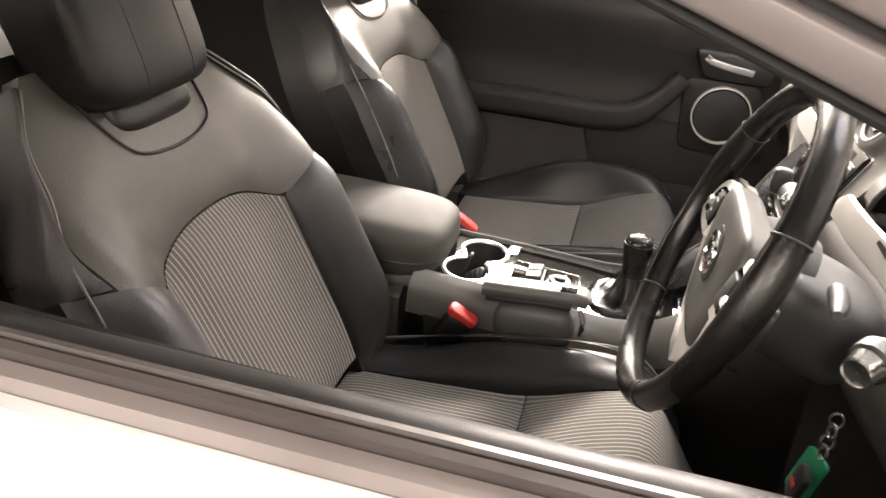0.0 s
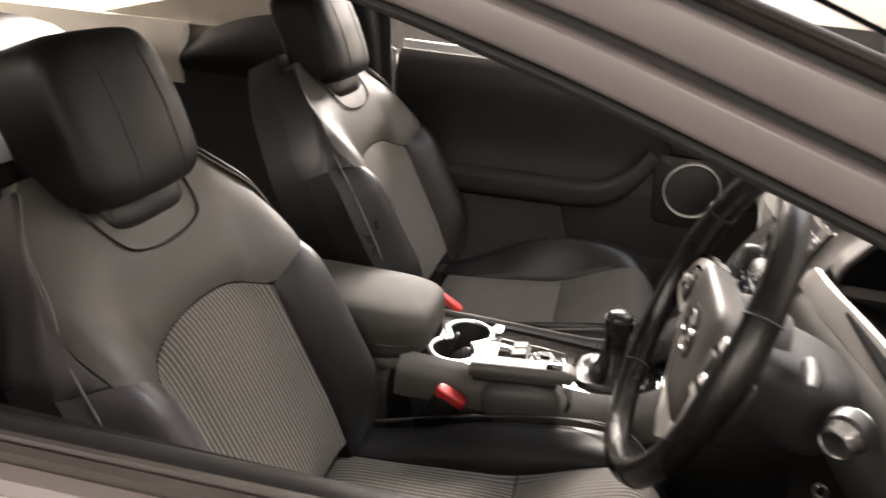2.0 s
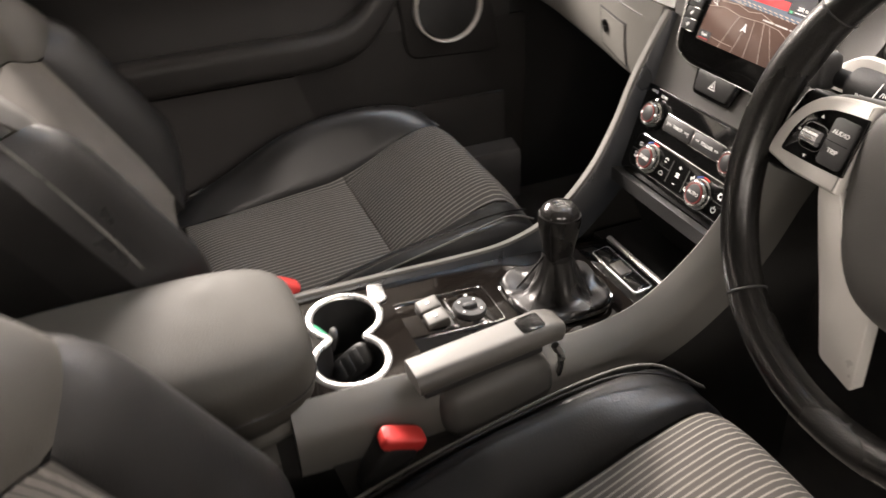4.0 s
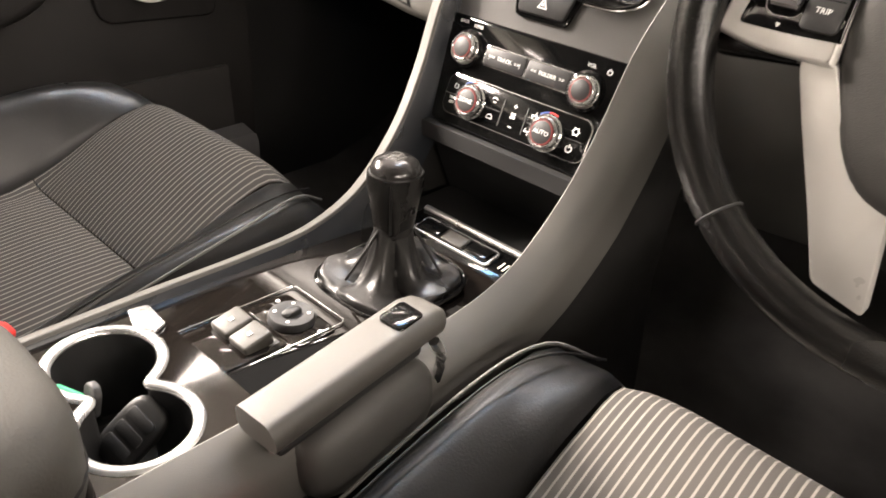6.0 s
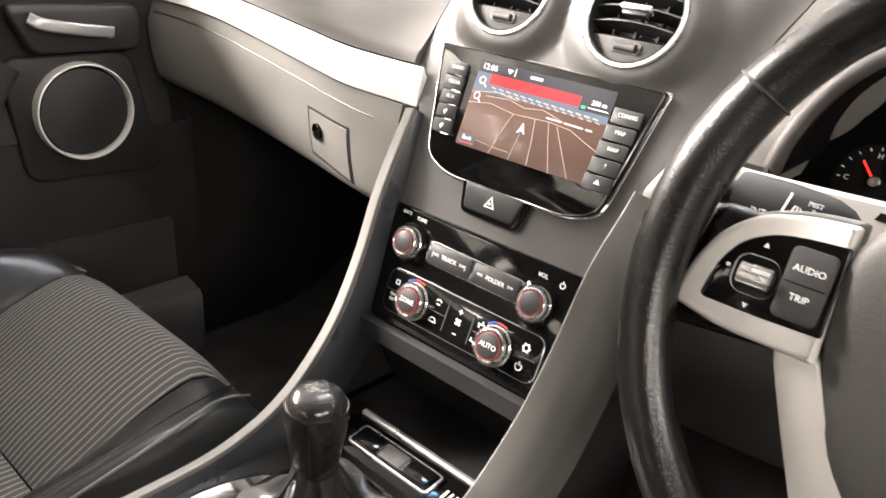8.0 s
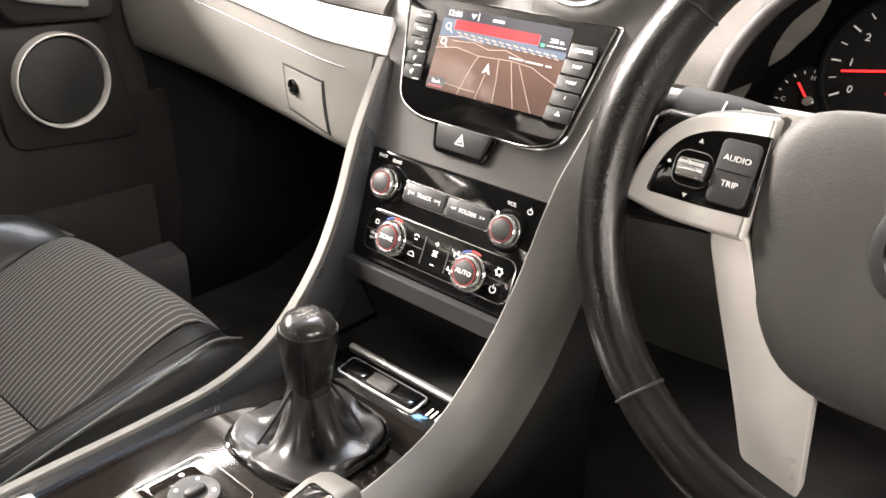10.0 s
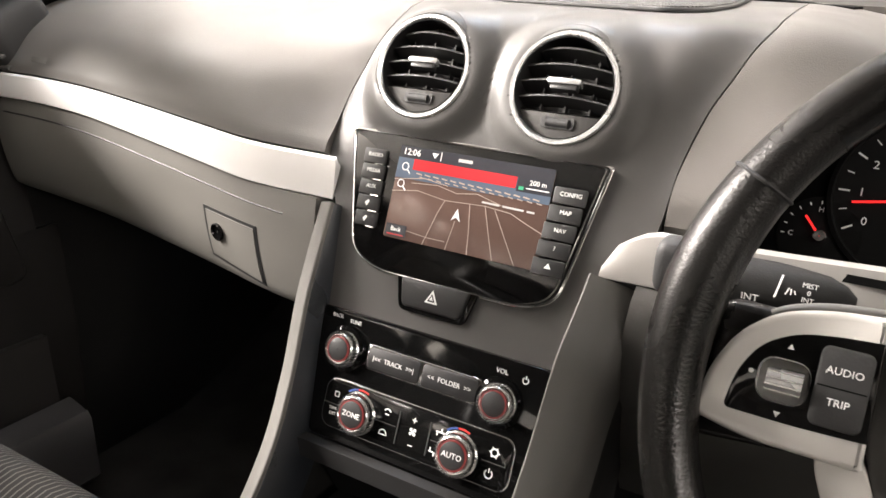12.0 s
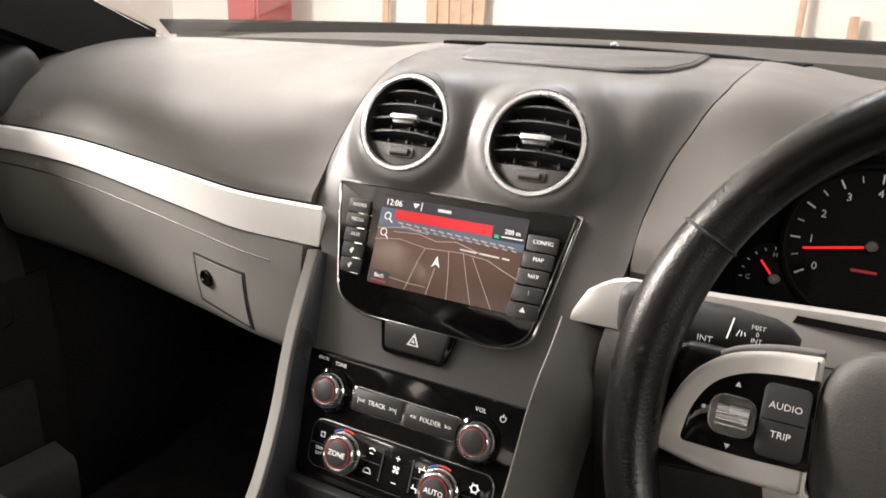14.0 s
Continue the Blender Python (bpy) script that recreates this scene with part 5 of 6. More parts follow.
# local axes: x across, y up, z towards the driver
wheel = thing("steering_wheel", "worn black leather steering wheel with satin silver spokes", "steering wheel", m=WHEEL)
RIM_R = 0.193


def rim_scale(t):
    a = (t * 360) % 360
    bump = sum(math.exp(-((a - c) / 16) ** 2) for c in (168, 12))
    return 1.0 + 0.14 * bump


part("rim", sweep([(RIM_R * math.cos(2 * math.pi * k / 96), RIM_R * math.sin(2 * math.pi * k / 96), 0) for k in range(96)], circle(0.0155, 16, 0.0178), up=(0, 0, 1), closed=True, scale=rim_scale), LEATHER_RIM, wheel, "worn black leather rim")
for deg in (151, 29, 229, 311):
    a = radians(deg)
    wide = rim_scale(deg / 360) + 0.015
    ring_pts = [(RIM_R * math.cos(a) + 0.0155 * wide * math.cos(b) * math.cos(a), RIM_R * math.sin(a) + 0.0155 * wide * math.cos(b) * math.sin(a), 0.0178 * wide * math.sin(b)) for b in np.linspace(0, 2 * math.pi, 20, endpoint=False)]
    part("rim_seam", sweep(ring_pts, circle(0.0012, 6), up=(-math.sin(a), math.cos(a), 0), closed=True), RUBBER, wheel, "stitched rim joint")
part("airbag_cover", pillow(1, 1, 1, 5.0, 14, lambda p: Vector((p.x * curve_at([(-1, 0.055), (-0.87, 0.0680), (-0.71, 0.0757), (-0.605, 0.0804), (-0.465, 0.086), (-0.372, 0.0885), (-0.14, 0.0945), (0.19, 0.1005), (0.5, 0.1018), (1, 0.1025)], p.y), -0.0315 + p.y * 0.0845, -0.024 + p.z * 0.024 + 0.20 * (p.y * 0.0845 - 0.0185)))), HUB, wheel, "dark grey airbag cover")
part("column_boss", turned([(0.055, -0.09), (0.06, -0.05), (0.05, -0.02)], 24), BLACK, wheel)
emblem = part("emblem", pillow(0.034, 0.034, 0.003, 2.2, 8), BLACK, wheel, "round dark badge recess", Matrix.Translation((0, -0.013, 0.0005)) @ Matrix.Rotation(radians(11.3), 4, "X"))
part("badge_shape", turned([(0.027, 0.0), (0.0265, 0.003), (0.0242, 0.0035), (0.0236, 0.002)], 36), CHROME, emblem, "chrome badge ring", Matrix.Translation((0, 0, 0.0016)))
part("badge_bar", pillow(0.016, 0.013, 0.003, 2.6, 5), CHROME, emblem, "plain chrome badge shape", Matrix.Translation((0.002, 0.002, 0.0032)))
part("badge_bar", pillow(0.007, 0.019, 0.0028, 2.4, 4), CHROME, emblem, "plain chrome badge shape", Matrix.Translation((-0.006, -0.002, 0.0030)) @ Matrix.Rotation(radians(24), 4, "Z"))
POD = [(0.1795, -0.030, 0.005), (0.1765, -0.006), (0.166, 0.017), (0.149, 0.0315), (0.126, 0.0375), (0.1005, 0.0395, 0.002), (0.0985, -0.036, 0.002), (0.150, -0.0360)]
POD_FACE = [(0.1655, -0.0225, 0.004), (0.1625, -0.002), (0.1535, 0.0145), (0.138, 0.0235), (0.118, 0.0265), (0.1004, 0.0275, 0.002), (0.0987, -0.0215, 0.002), (0.130, -0.0228)]
WEB = [(0.188, -0.045), (0.184, 0.000), (0.178, 0.032), (0.158, 0.0325), (0.130, 0.0300), (0.1000, 0.0300, 0.003), (0.0990, -0.036, 0.003), (0.14, -0.040)]
BACKING = [(0.1815, -0.031, 0.005), (0.1785, -0.005), (0.168, 0.019), (0.150, 0.0345), (0.126, 0.0410), (0.1003, 0.0430, 0.002), (0.0987, -0.037, 0.002), (0.150, -0.0375)]
LEG = [(0.1205, -0.030), (0.0975, -0.034), (0.085, -0.062), (0.068, -0.086), (0.036, -0.104), (0.0355, -0.1175), (0.0256, -0.187), (0.064, -0.177), (0.084, -0.126), (0.1045, -0.078), (0.1180, -0.044)]
for k in (-1, 1):
    mirror = lambda pts: [(k * p[0], *p[1:]) for p in pts]
    web = part("leather_web", plate(round_poly(mirror(WEB), 0.014, 5), 0.017, 0.006, -0.031), LEATHER_RIM, wheel, "creased black leather behind the spoke")
    pod = part("spoke", plate(round_poly(mirror(POD), 0.012, 5), 0.012, 0.0035, -0.0145), SPOKE, wheel, "satin silver spoke")
    part("spoke_backing", plate(round_poly(mirror(BACKING), 0.012, 5), 0.0165, 0.003, -0.0315), DASH_GREY, pod, "grey backing of the spoke")
    face = part("switch_face", plate(round_poly(mirror(POD_FACE), 0.009, 5), 0.0022, 0.0008, -0.0042), GLOSS, pod, "gloss black switch face")
    part("roller_slot", plate(round_rect(0.0245, 0.0225, 0.0075, 4, k * 0.1402, -0.002), 0.0006, 0.0003, -0.0022), ROLLER, pod, "bright roller recess edge")
    part("roller_well", plate(round_rect(0.0235, 0.0215, 0.007, 4, k * 0.1398, -0.002), 0.0007, 0, -0.0020), GLOSS, pod, "gloss black roller recess")
    part("roller", sweep([(k * 0.1395 + x, -0.002, 0.0005) for x in np.linspace(-0.0082, 0.0082, 5)], circle(0.0062, 14, 0.0052), up=(0, 0, 1)), ROLLER, pod, "ribbed silver roller")
    for n in range(4):
        a = radians(40 + 33 * n)
        part("rib", box(0.0166, 0.0007, 0.0005), STEEL, pod, "", Matrix.Translation((k * 0.1395, -0.002 + 0.0062 * math.cos(a), 0.0005 + 0.0053 * math.sin(a))))
    pad = part("switch_pad", plate(round_rect(0.0235, 0.0395, 0.004, 4, k * 0.1145, 0.0015), 0.0035, 0.001, -0.0015), SHELL, pod, "black twin button")
    part("pad_joint", box(0.0215, 0.0006, 0.0008, (k * 0.1145, 0.0018, 0.0018)), VOID, pod)
    if k < 0:
        lettering("AUDIO", 0.0052, WHITE, pad, Matrix.Translation((-0.1145, 0.0098, 0.0023)))
        lettering("TRIP", 0.0052, WHITE, pad, Matrix.Translation((-0.1147, -0.0055, 0.0023)))
        for y, s in ((0.0145, 1), (-0.0175, -1)):
            part("arrow", plate([(-0.1414, y), (-0.1382, y), (-0.1398, y + 0.0028 * s)], 0.0003, 0, -0.0018), WHITE, pod)
        part("dot", plate(circle(0.0012, 8), 0.0003, 0, -0.0018), WHITE, pod, "", Matrix.Translation((-0.1555, -0.0005, 0)))
    part("lower_spoke", plate(round_poly(mirror(LEG), 0.005, 4), 0.014, 0.0008, -0.0145), SPOKE, wheel, "satin silver lower spoke", Matrix.Rotation(radians(14), 4, "X"))

# ---- column, stalks, ignition ----
column = thing("steering_column", "black steering column shroud", "steering column", m=WHEEL)
part("shroud", pillow(0.075, 0.055, 0.08, 4, 8, lambda p: Vector((p.x, p.y - 0.02, p.z - 0.115))), BLACK, column, "black plastic shroud")
stalk = thing("wiper_stalk", "black wiper stalk with white markings", "stalk", (0.275, -0.098, 0.903))
part("stem", sweep([(x, 0.0, 0.0) for x in (-0.06, -0.04, -0.036, -0.034, -0.03, -0.002, 0.0, 0.012, 0.026, 0.036, 0.042)], circle(0.0172, 20, 0.0165), up=(0, 1, 0.3), scale=lambda t: curve_at([(0, 0.5), (0.1, 0.52), (0.2, 0.6), (0.3, 0.97), (0.4, 1.0), (0.6, 1.0), (0.7, 0.95), (0.8, 0.86), (0.9, 0.62), (1.0, 0.3)], t)), STALK, stalk, "black plastic stem")
part("paddle", pillow(0.010, 0.013, 0.018, 4, 5), SHELL, stalk, "black end paddle", Matrix.Translation((-0.063, -0.010, 0.006)))
stalk_face = Matrix.Rotation(radians(64), 4, "X")
lettering("INT", 0.0062, WHITE, stalk, stalk_face @ Matrix.Translation((-0.014, -0.009, 0.0152)) @ Matrix.Rotation(radians(32), 4, "X"))
for n, word in enumerate(("MIST", "0", "INT")):
    lettering(word, 0.0042, WHITE, stalk, stalk_face @ Matrix.Translation((0.017, 0.0045 - 0.0043 * n, 0.0160)) @ Matrix.Rotation(radians(14), 4, "Y"))
part("mark", plate([(-0.0006, -0.006), (0.0016, 0.008), (0.0006, 0.008), (-0.0016, -0.006)], 0.0003), WHITE, stalk, "", stalk_face @ Matrix.Translation((0.0005, 0, 0.0171)))
for k in range(3):
    part("wiper_symbol", box(0.0006, 0.0045 - 0.001 * k, 0.0003), WHITE, stalk, "", stalk_face @ Matrix.Translation((0.0055 + 0.0021 * k, -0.001, 0.0169)) @ Matrix.Rotation(radians(20 * k - 20), 4, "Z"))
stalk_r = thing("indicator_stalk", "short black plastic indicator stalk", "stalk", (0.555, -0.095, 0.91))
part("stem", sweep(smooth_path([(-0.05, 0.01, -0.01), (0.0, 0.0, 0.0), (0.035, -0.01, 0.006)], 4), circle(0.010, 12), scale=lambda t: 1 - 0.5 * t ** 4), BLACK, stalk_r, "black plastic stem")
ignition = thing("ignition_lock", "round metal ignition lock beside the column", "ignition lock", m=look((0.565, -0.058, 0.852), (0.8, -0.25, 0.80)) @ Matrix.Rotation(math.pi, 4, "Y") @ Matrix.Scale(0.62, 4))
part("barrel", turned([(0.030, -0.06), (0.030, -0.012), (0.027, -0.008), (0.027, 0.012), (0.024, 0.018), (0.022, 0.014), (0.0008, 0.013)], 32), STEEL, ignition, "satin metal barrel")
part("bezel", turned([(0.036, -0.05), (0.036, -0.02), (0.031, -0.014), (0.030, -0.03)], 32), BLACK, ignition, "black surround")
keys = thing("hanging_keys", "keys with a green tag hanging from the ignition", "keys", (0.570, -0.062, 0.79))
for k in range(4):
    part("chain_link", sweep([(0.006 * math.cos(a) if k % 2 else 0.002 * math.cos(a), 0.002 * math.cos(a) if k % 2 else 0.006 * math.cos(a), -0.014 * k + 0.009 * math.sin(a)) for a in np.linspace(0, 2 * math.pi, 14, endpoint=False)], circle(0.0016, 6), up=(0.3, 1, 0.1), closed=True), CHROME, keys, "bright chain link")
part("tag", plate(round_rect(0.034, 0.060, 0.006), 0.004, 0.001), GREEN, keys, "green plastic tag", Matrix.Translation((-0.012, 0.0, -0.085)) @ Matrix.Rotation(radians(80), 4, "X") @ Matrix.Rotation(radians(25), 4, "Y"))
part("key_head", plate(round_rect(0.030, 0.042, 0.010), 0.007, 0.002), BLACK, keys, "black key head", Matrix.Translation((0.012, -0.012, -0.080)) @ Matrix.Rotation(radians(80), 4, "X"))
part("red_patch", plate(round_rect(0.016, 0.006, 0.002), 0.001), RED, keys, "small red mark", Matrix.Translation((0.014, -0.0215, -0.078)) @ Matrix.Rotation(radians(80), 4, "X"))

# ---- instruments ----
cluster = thing("instrument_cluster", "black instrument cluster with white figures and red needles", "instrument cluster", m=Matrix.Translation((0.283, 0.097, 0.885)) @ Matrix.Rotation(radians(70), 4, "X"))
UPRIGHT = Matrix.Rotation(radians(-70), 4, "X")
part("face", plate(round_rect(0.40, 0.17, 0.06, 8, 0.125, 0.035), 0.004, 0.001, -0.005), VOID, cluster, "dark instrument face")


def lip_point(a):
    """A point of the opening's edge on the driver's pad, a from 0 to pi."""
    c, s = math.cos(a), math.sin(a)
    x = 0.440 - 0.214 * math.copysign(abs(c) ** (2 / 2.8), c)
    z = 0.86 + 0.165 * s ** (2 / 2.8)
    lo, hi = 0.0, 1.0
    for _ in range(24):
        v = (lo + hi) / 2
        u = (x - 0.77) / (pad_edge(1, v).x - 0.77)
        p = pad_point(1, u, v, PAD_R, 0.0, False)
        lo, hi = (v, hi) if p.z < z else (lo, v)
    return Vector((x, p.y, max(z, 0.897)))


LIP = [lip_point(a) for a in np.linspace(0.06, math.pi - 0.06, 44)]
IN_CLUSTER = (Matrix.Translation((0.283, 0.097, 0.885)) @ Matrix.Rotation(radians(70), 4, "X")).inverted()
# lining and floor are coloured near black for the shade inside the hood
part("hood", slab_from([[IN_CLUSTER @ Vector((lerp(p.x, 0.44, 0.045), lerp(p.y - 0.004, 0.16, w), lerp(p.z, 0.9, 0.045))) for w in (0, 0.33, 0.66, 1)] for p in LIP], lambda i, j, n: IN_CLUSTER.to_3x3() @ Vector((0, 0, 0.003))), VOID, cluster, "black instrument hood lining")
part("hood_lip", sweep([IN_CLUSTER @ p for p in LIP], circle(0.0085, 10)), MOULD, cluster, "dark moulded edge of the hood")
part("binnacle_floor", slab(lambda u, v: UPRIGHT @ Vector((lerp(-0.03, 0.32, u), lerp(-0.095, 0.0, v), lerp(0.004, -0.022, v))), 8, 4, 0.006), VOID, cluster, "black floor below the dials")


def dial(cx, cy, r, needle, figures, a0, a1, ticks, nl, rim):
    lip = [(r * 1.12, 0), (r * 1.12, 0.004), (r * 1.07, 0.005), (r * 1.05, 0.0012)] if rim else [(r * 1.1, 0)]
    d = part("dial", turned(lip + [(r * 1.03, 0.001), (0.0004, 0.001)], 48), DIAL, cluster, "black round dial", Matrix.Translation((cx, cy, 0)))
    for k in range(ticks):
        a = radians(lerp(a0, a1, k / (ticks - 1)))
        big = rim and k % 2 == 0
        part("tick", box(r * (0.13 if big else 0.09), 0.0014 if big else 0.0009, 0.0006), WHITE, d, "", Matrix.Translation((r * 0.93 * math.cos(a), r * 0.93 * math.sin(a), 0.0016)) @ Matrix.Rotation(a, 4, "Z"))
    for k, word in enumerate(figures):
        a = radians(lerp(a0, a1, k / max(1, len(figures) - 1)))
        lettering(word, r * (0.15 if rim else 0.2), WHITE, d, Matrix.Translation((r * 0.73 * math.cos(a), r * 0.73 * math.sin(a), 0.0016)))
    a = radians(needle)
    part("needle", box(nl, 0.0017, 0.0012, (nl / 2, 0, 0)), RED_INK, d, "red needle", Matrix.Translation((0, 0, 0.004)) @ Matrix.Rotation(a, 4, "Z"))
    part("needle_hub", turned([(0.0052, 0.002), (0.0052, 0.006), (0.0042, 0.007), (0.0003, 0.0072)], 20), STEEL, d, "metal needle hub")
    return d


tacho = dial(0.0688, 0.0408, 0.063, 190, [str(n) for n in range(9)], 210, -30, 17, 0.052, True)
part("caption", box(0.020, 0.0022, 0.0004, (-0.002, -0.021, 0.0014)), RED, tacho, "red caption bar")
temp = dial(0.0, 0.0, 0.0300, 131, ["C", "", "H"], 183, 97, 6, 0.020, False)
dial(0.219, 0.0408, 0.063, 205, [str(n) for n in range(0, 261, 20)], 215, -35, 27, 0.052, True)

# ---- gear lever ----
lever = thing("gear_lever", "black leather gear lever with a glossy topped knob", "gear lever", (0.004, -0.258, 0.556))
boot_rings = []
BOOT = [(0.0, 0.062, 0.002), (0.12, 0.060, 0.008), (0.3, 0.052, 0.007), (0.48, 0.039, 0.009), (0.62, 0.029, 0.022), (0.8, 0.0222, 0.045), (1.0, 0.0185, 0.068)]
for j in range(22):
    t = j / 21
    r, z = curve_at([(a, b) for a, b, c in BOOT], t), curve_at([(a, c) for a, b, c in BOOT], t)
    row = []
    for k in range(72):
        a = 2 * math.pi * k / 72
        sq = (abs(math.cos(a)) ** 3.4 + abs(math.sin(a)) ** 3.4) ** (-1 / 3.4)
        f = lerp(sq, 1.0, ease(t * 1.3))
        mid = math.sin(math.pi * min(1, t * 1.06)) ** 0.8
        crease = abs(math.sin(2 * a + 0.55 + 0.9 * t)) ** 0.6
        fold = 1 + (0.38 * (crease - 0.72) + 0.07 * math.sin(7 * a + 4 * t) + 0.04 * math.sin(13 * a - 6 * t)) * mid
        row.append((r * f * fold * math.cos(a) * 0.98, r * f * fold * math.sin(a) * 1.04, z + 0.012 * (crease - 0.5) * mid))
    boot_rings.append(row)
part("boot", loft(boot_rings), LEATHER_SOFT, lever, "creased black leather boot")
part("boot_frame", sweep([(0.065 * math.copysign(abs(math.cos(a)) ** 0.62, math.cos(a)), 0.068 * math.copysign(abs(math.sin(a)) ** 0.62, math.sin(a)), 0.003) for a in np.linspace(0, 2 * math.pi, 56, endpoint=False)], circle(0.003, 8, 0.003), closed=True), GLOSS, lever, "gloss black boot frame")
for k in range(3):
    a = (0.6, 2.3, 4.4)[k]
    seam = [Vector((lerp(0.055, 0.019, t) * math.cos(a + 0.2 * t), lerp(0.055, 0.019, t) * math.sin(a + 0.2 * t), 0.008 + 0.056 * t)) for t in np.linspace(0.1, 1, 8)]
    part("boot_seam", sweep(seam, circle(0.0016, 6)), LEATHER, lever, "stitched seam")
part("collar", turned([(0.018, 0.056), (0.020, 0.060), (0.020, 0.066), (0.018, 0.070)], 24), LEATHER, lever)
part("knob", loft([[(r * math.copysign(abs(math.cos(a)) ** 0.8, math.cos(a)), r * 1.02 * math.copysign(abs(math.sin(a)) ** 0.8, math.sin(a)), z) for a in np.linspace(0, 2 * math.pi, 32, endpoint=False)] for r, z in ((0.0180, 0.058), (0.0190, 0.068), (0.0212, 0.084), (0.0240, 0.102), (0.0256, 0.114), (0.0252, 0.124))]), LEATHER_RIM, lever, "black leather knob")
cap = part("knob_cap", turned([(0.0252, 0.120), (0.0247, 0.127), (0.0220, 0.1330), (0.0160, 0.1372), (0.008, 0.1390), (0.0004, 0.1394)], 32), KNOB_CAP, lever, "polished black cap")
for x0, y0, x1, y1 in ((-0.007, -0.006, -0.007, 0.006), (0.0, -0.006, 0.0, 0.006), (0.007, -0.006, 0.007, 0.006), (-0.007, 0.0, 0.010, 0.0)):
    part("gate_mark", box(abs(x1 - x0) + 0.0008, abs(y1 - y0) + 0.0008, 0.0004, ((x0 + x1) / 2, (y0 + y1) / 2, 0.1392)), RAIL_DULL, cap)
part("cap_rim", turned([(0.0252, 0.1215), (0.0258, 0.1235), (0.0250, 0.1255)], 32), LEATHER, cap, "sewn leather edge")

for a in (-0.9, 2.24):
    part("knob_seam", sweep([(r * math.cos(a), r * 1.02 * math.sin(a), z) for r, z in ((0.0195, 0.064), (0.0220, 0.082), (0.0248, 0.10), (0.0264, 0.113), (0.0262, 0.121))], circle(0.0013, 6), up=(0.3, 0.9, 0)), LEATHER, lever, "sewn knob seam")

# ---- console switches ----
def deck(x, y, lift=0.0, turn=0.0):
    return Matrix.Translation((x, y, deck_z(y) + lift)) @ Matrix.Rotation(radians(-3.2), 4, "X") @ Matrix.Rotation(radians(turn), 4, "Z")


window_sw = thing("window_switch", "grey twin window switch on the console", "switch", m=deck(0.006, -0.434))
part("frame", plate(round_rect(0.068, 0.074, 0.004, 4, -0.010, -0.010), 0.0015, 0.0006), PIANO, window_sw, "gloss black frame")
part("recess", box(0.058, 0.010, 0.002, (-0.010, 0.016, 0.0012)), BLACK, window_sw)
for x in (-0.015, 0.013):
    part("rocker", box(0.0255, 0.029, 0.014, (0, 0, 0), 0.0025, 3), RAIL_DULL, window_sw, "grey rocker", Matrix.Translation((x - 0.009, 0.002, 0.005)) @ Matrix.Rotation(radians(14), 4, "X"))
    part("symbol", box(0.004, 0.004, 0.0004), WHITE, window_sw, "", Matrix.Translation((x - 0.009, 0.0, 0.0125)) @ Matrix.Rotation(radians(14), 4, "X"))
mirror_sw = thing("mirror_switch", "round black mirror control on the console", "switch", m=deck(0.002, -0.383))
part("plate", plate(round_rect(0.076, 0.046, 0.006, 4), 0.0015, 0.0006), PIANO, mirror_sw, "gloss black plate")
part("switch_rim", sweep([(x, y, 0.0012) for x, y in round_rect(0.078, 0.132, 0.006, 4)], circle(0.0007, 6), closed=True), CHROME, console, "bright thin rim round the switches", deck(-0.004, -0.412))
dial_k = part("dial", turned([(0.022, 0.001), (0.022, 0.006), (0.0205, 0.0085), (0.012, 0.009), (0.009, 0.0075), (0.0004, 0.0072)], 36), SHELL, mirror_sw, "ribbed black dial")
part("knob", pillow(0.005, 0.010, 0.004, 3, 4), BLACK, dial_k, "small black selector", Matrix.Translation((0, 0, 0.009)))
for a in (0.9, 2.4, 3.9, 5.4):
    part("symbol", plate(circle(0.0018, 8), 0.0003), WHITE, dial_k, "", Matrix.Translation((0.0155 * math.cos(a), 0.0155 * math.sin(a), 0.0088)))
for x in (-0.032, 0.031):
    part("symbol", plate(circle(0.0024, 8), 0.0003), WHITE, mirror_sw, "", Matrix.Translation((x, 0.008, 0.0016)))
bank = thing("switch_bank", "row of small switches ahead of the gear lever", "switch panel", m=deck(0.004, -0.142, 0.006, 0) @ Matrix.Rotation(radians(12), 4, "X"))
part("plate", plate(round_rect(0.176, 0.056, 0.006, 4), 0.003, 0.001, -0.002), GLOSS, bank, "gloss black plate")
part("front_edge", sweep([(x, 0.025, 0.0015) for x in np.linspace(-0.086, 0.086, 7)], circle(0.0042, 10, 0.003)), RING, bank, "bright front edge")
part("frame", plate(round_rect(0.112, 0.029, 0.005, 4, -0.012, -0.003), 0.0042, 0.0006), RING, bank, "bright thin frame")
part("inner_frame", plate(round_rect(0.107, 0.0245, 0.004, 4, -0.012, -0.003), 0.0045, 0.0002), GLOSS, bank, "gloss black key bed")
for x, mat in ((-0.047, GLOSS), (-0.012, LEATHER_GREY), (0.023, GLOSS)):
    key = part("button", plate(round_rect(0.031, 0.019, 0.002, 3, x, -0.003), 0.0062, 0.0012), mat, bank, "small flat button")
    part("key_edge", box(0.001, 0.018, 0.0062, (x - 0.0165, -0.003, 0.0035)), CHROME, bank)
for n in range(4):
    part("mark", box(0.0022, 0.012, 0.0006, (0.056 + 0.0062 * n, -0.003, 0.0014)), BEIGE, bank, "", Matrix.Rotation(0.0, 4, "Z"))

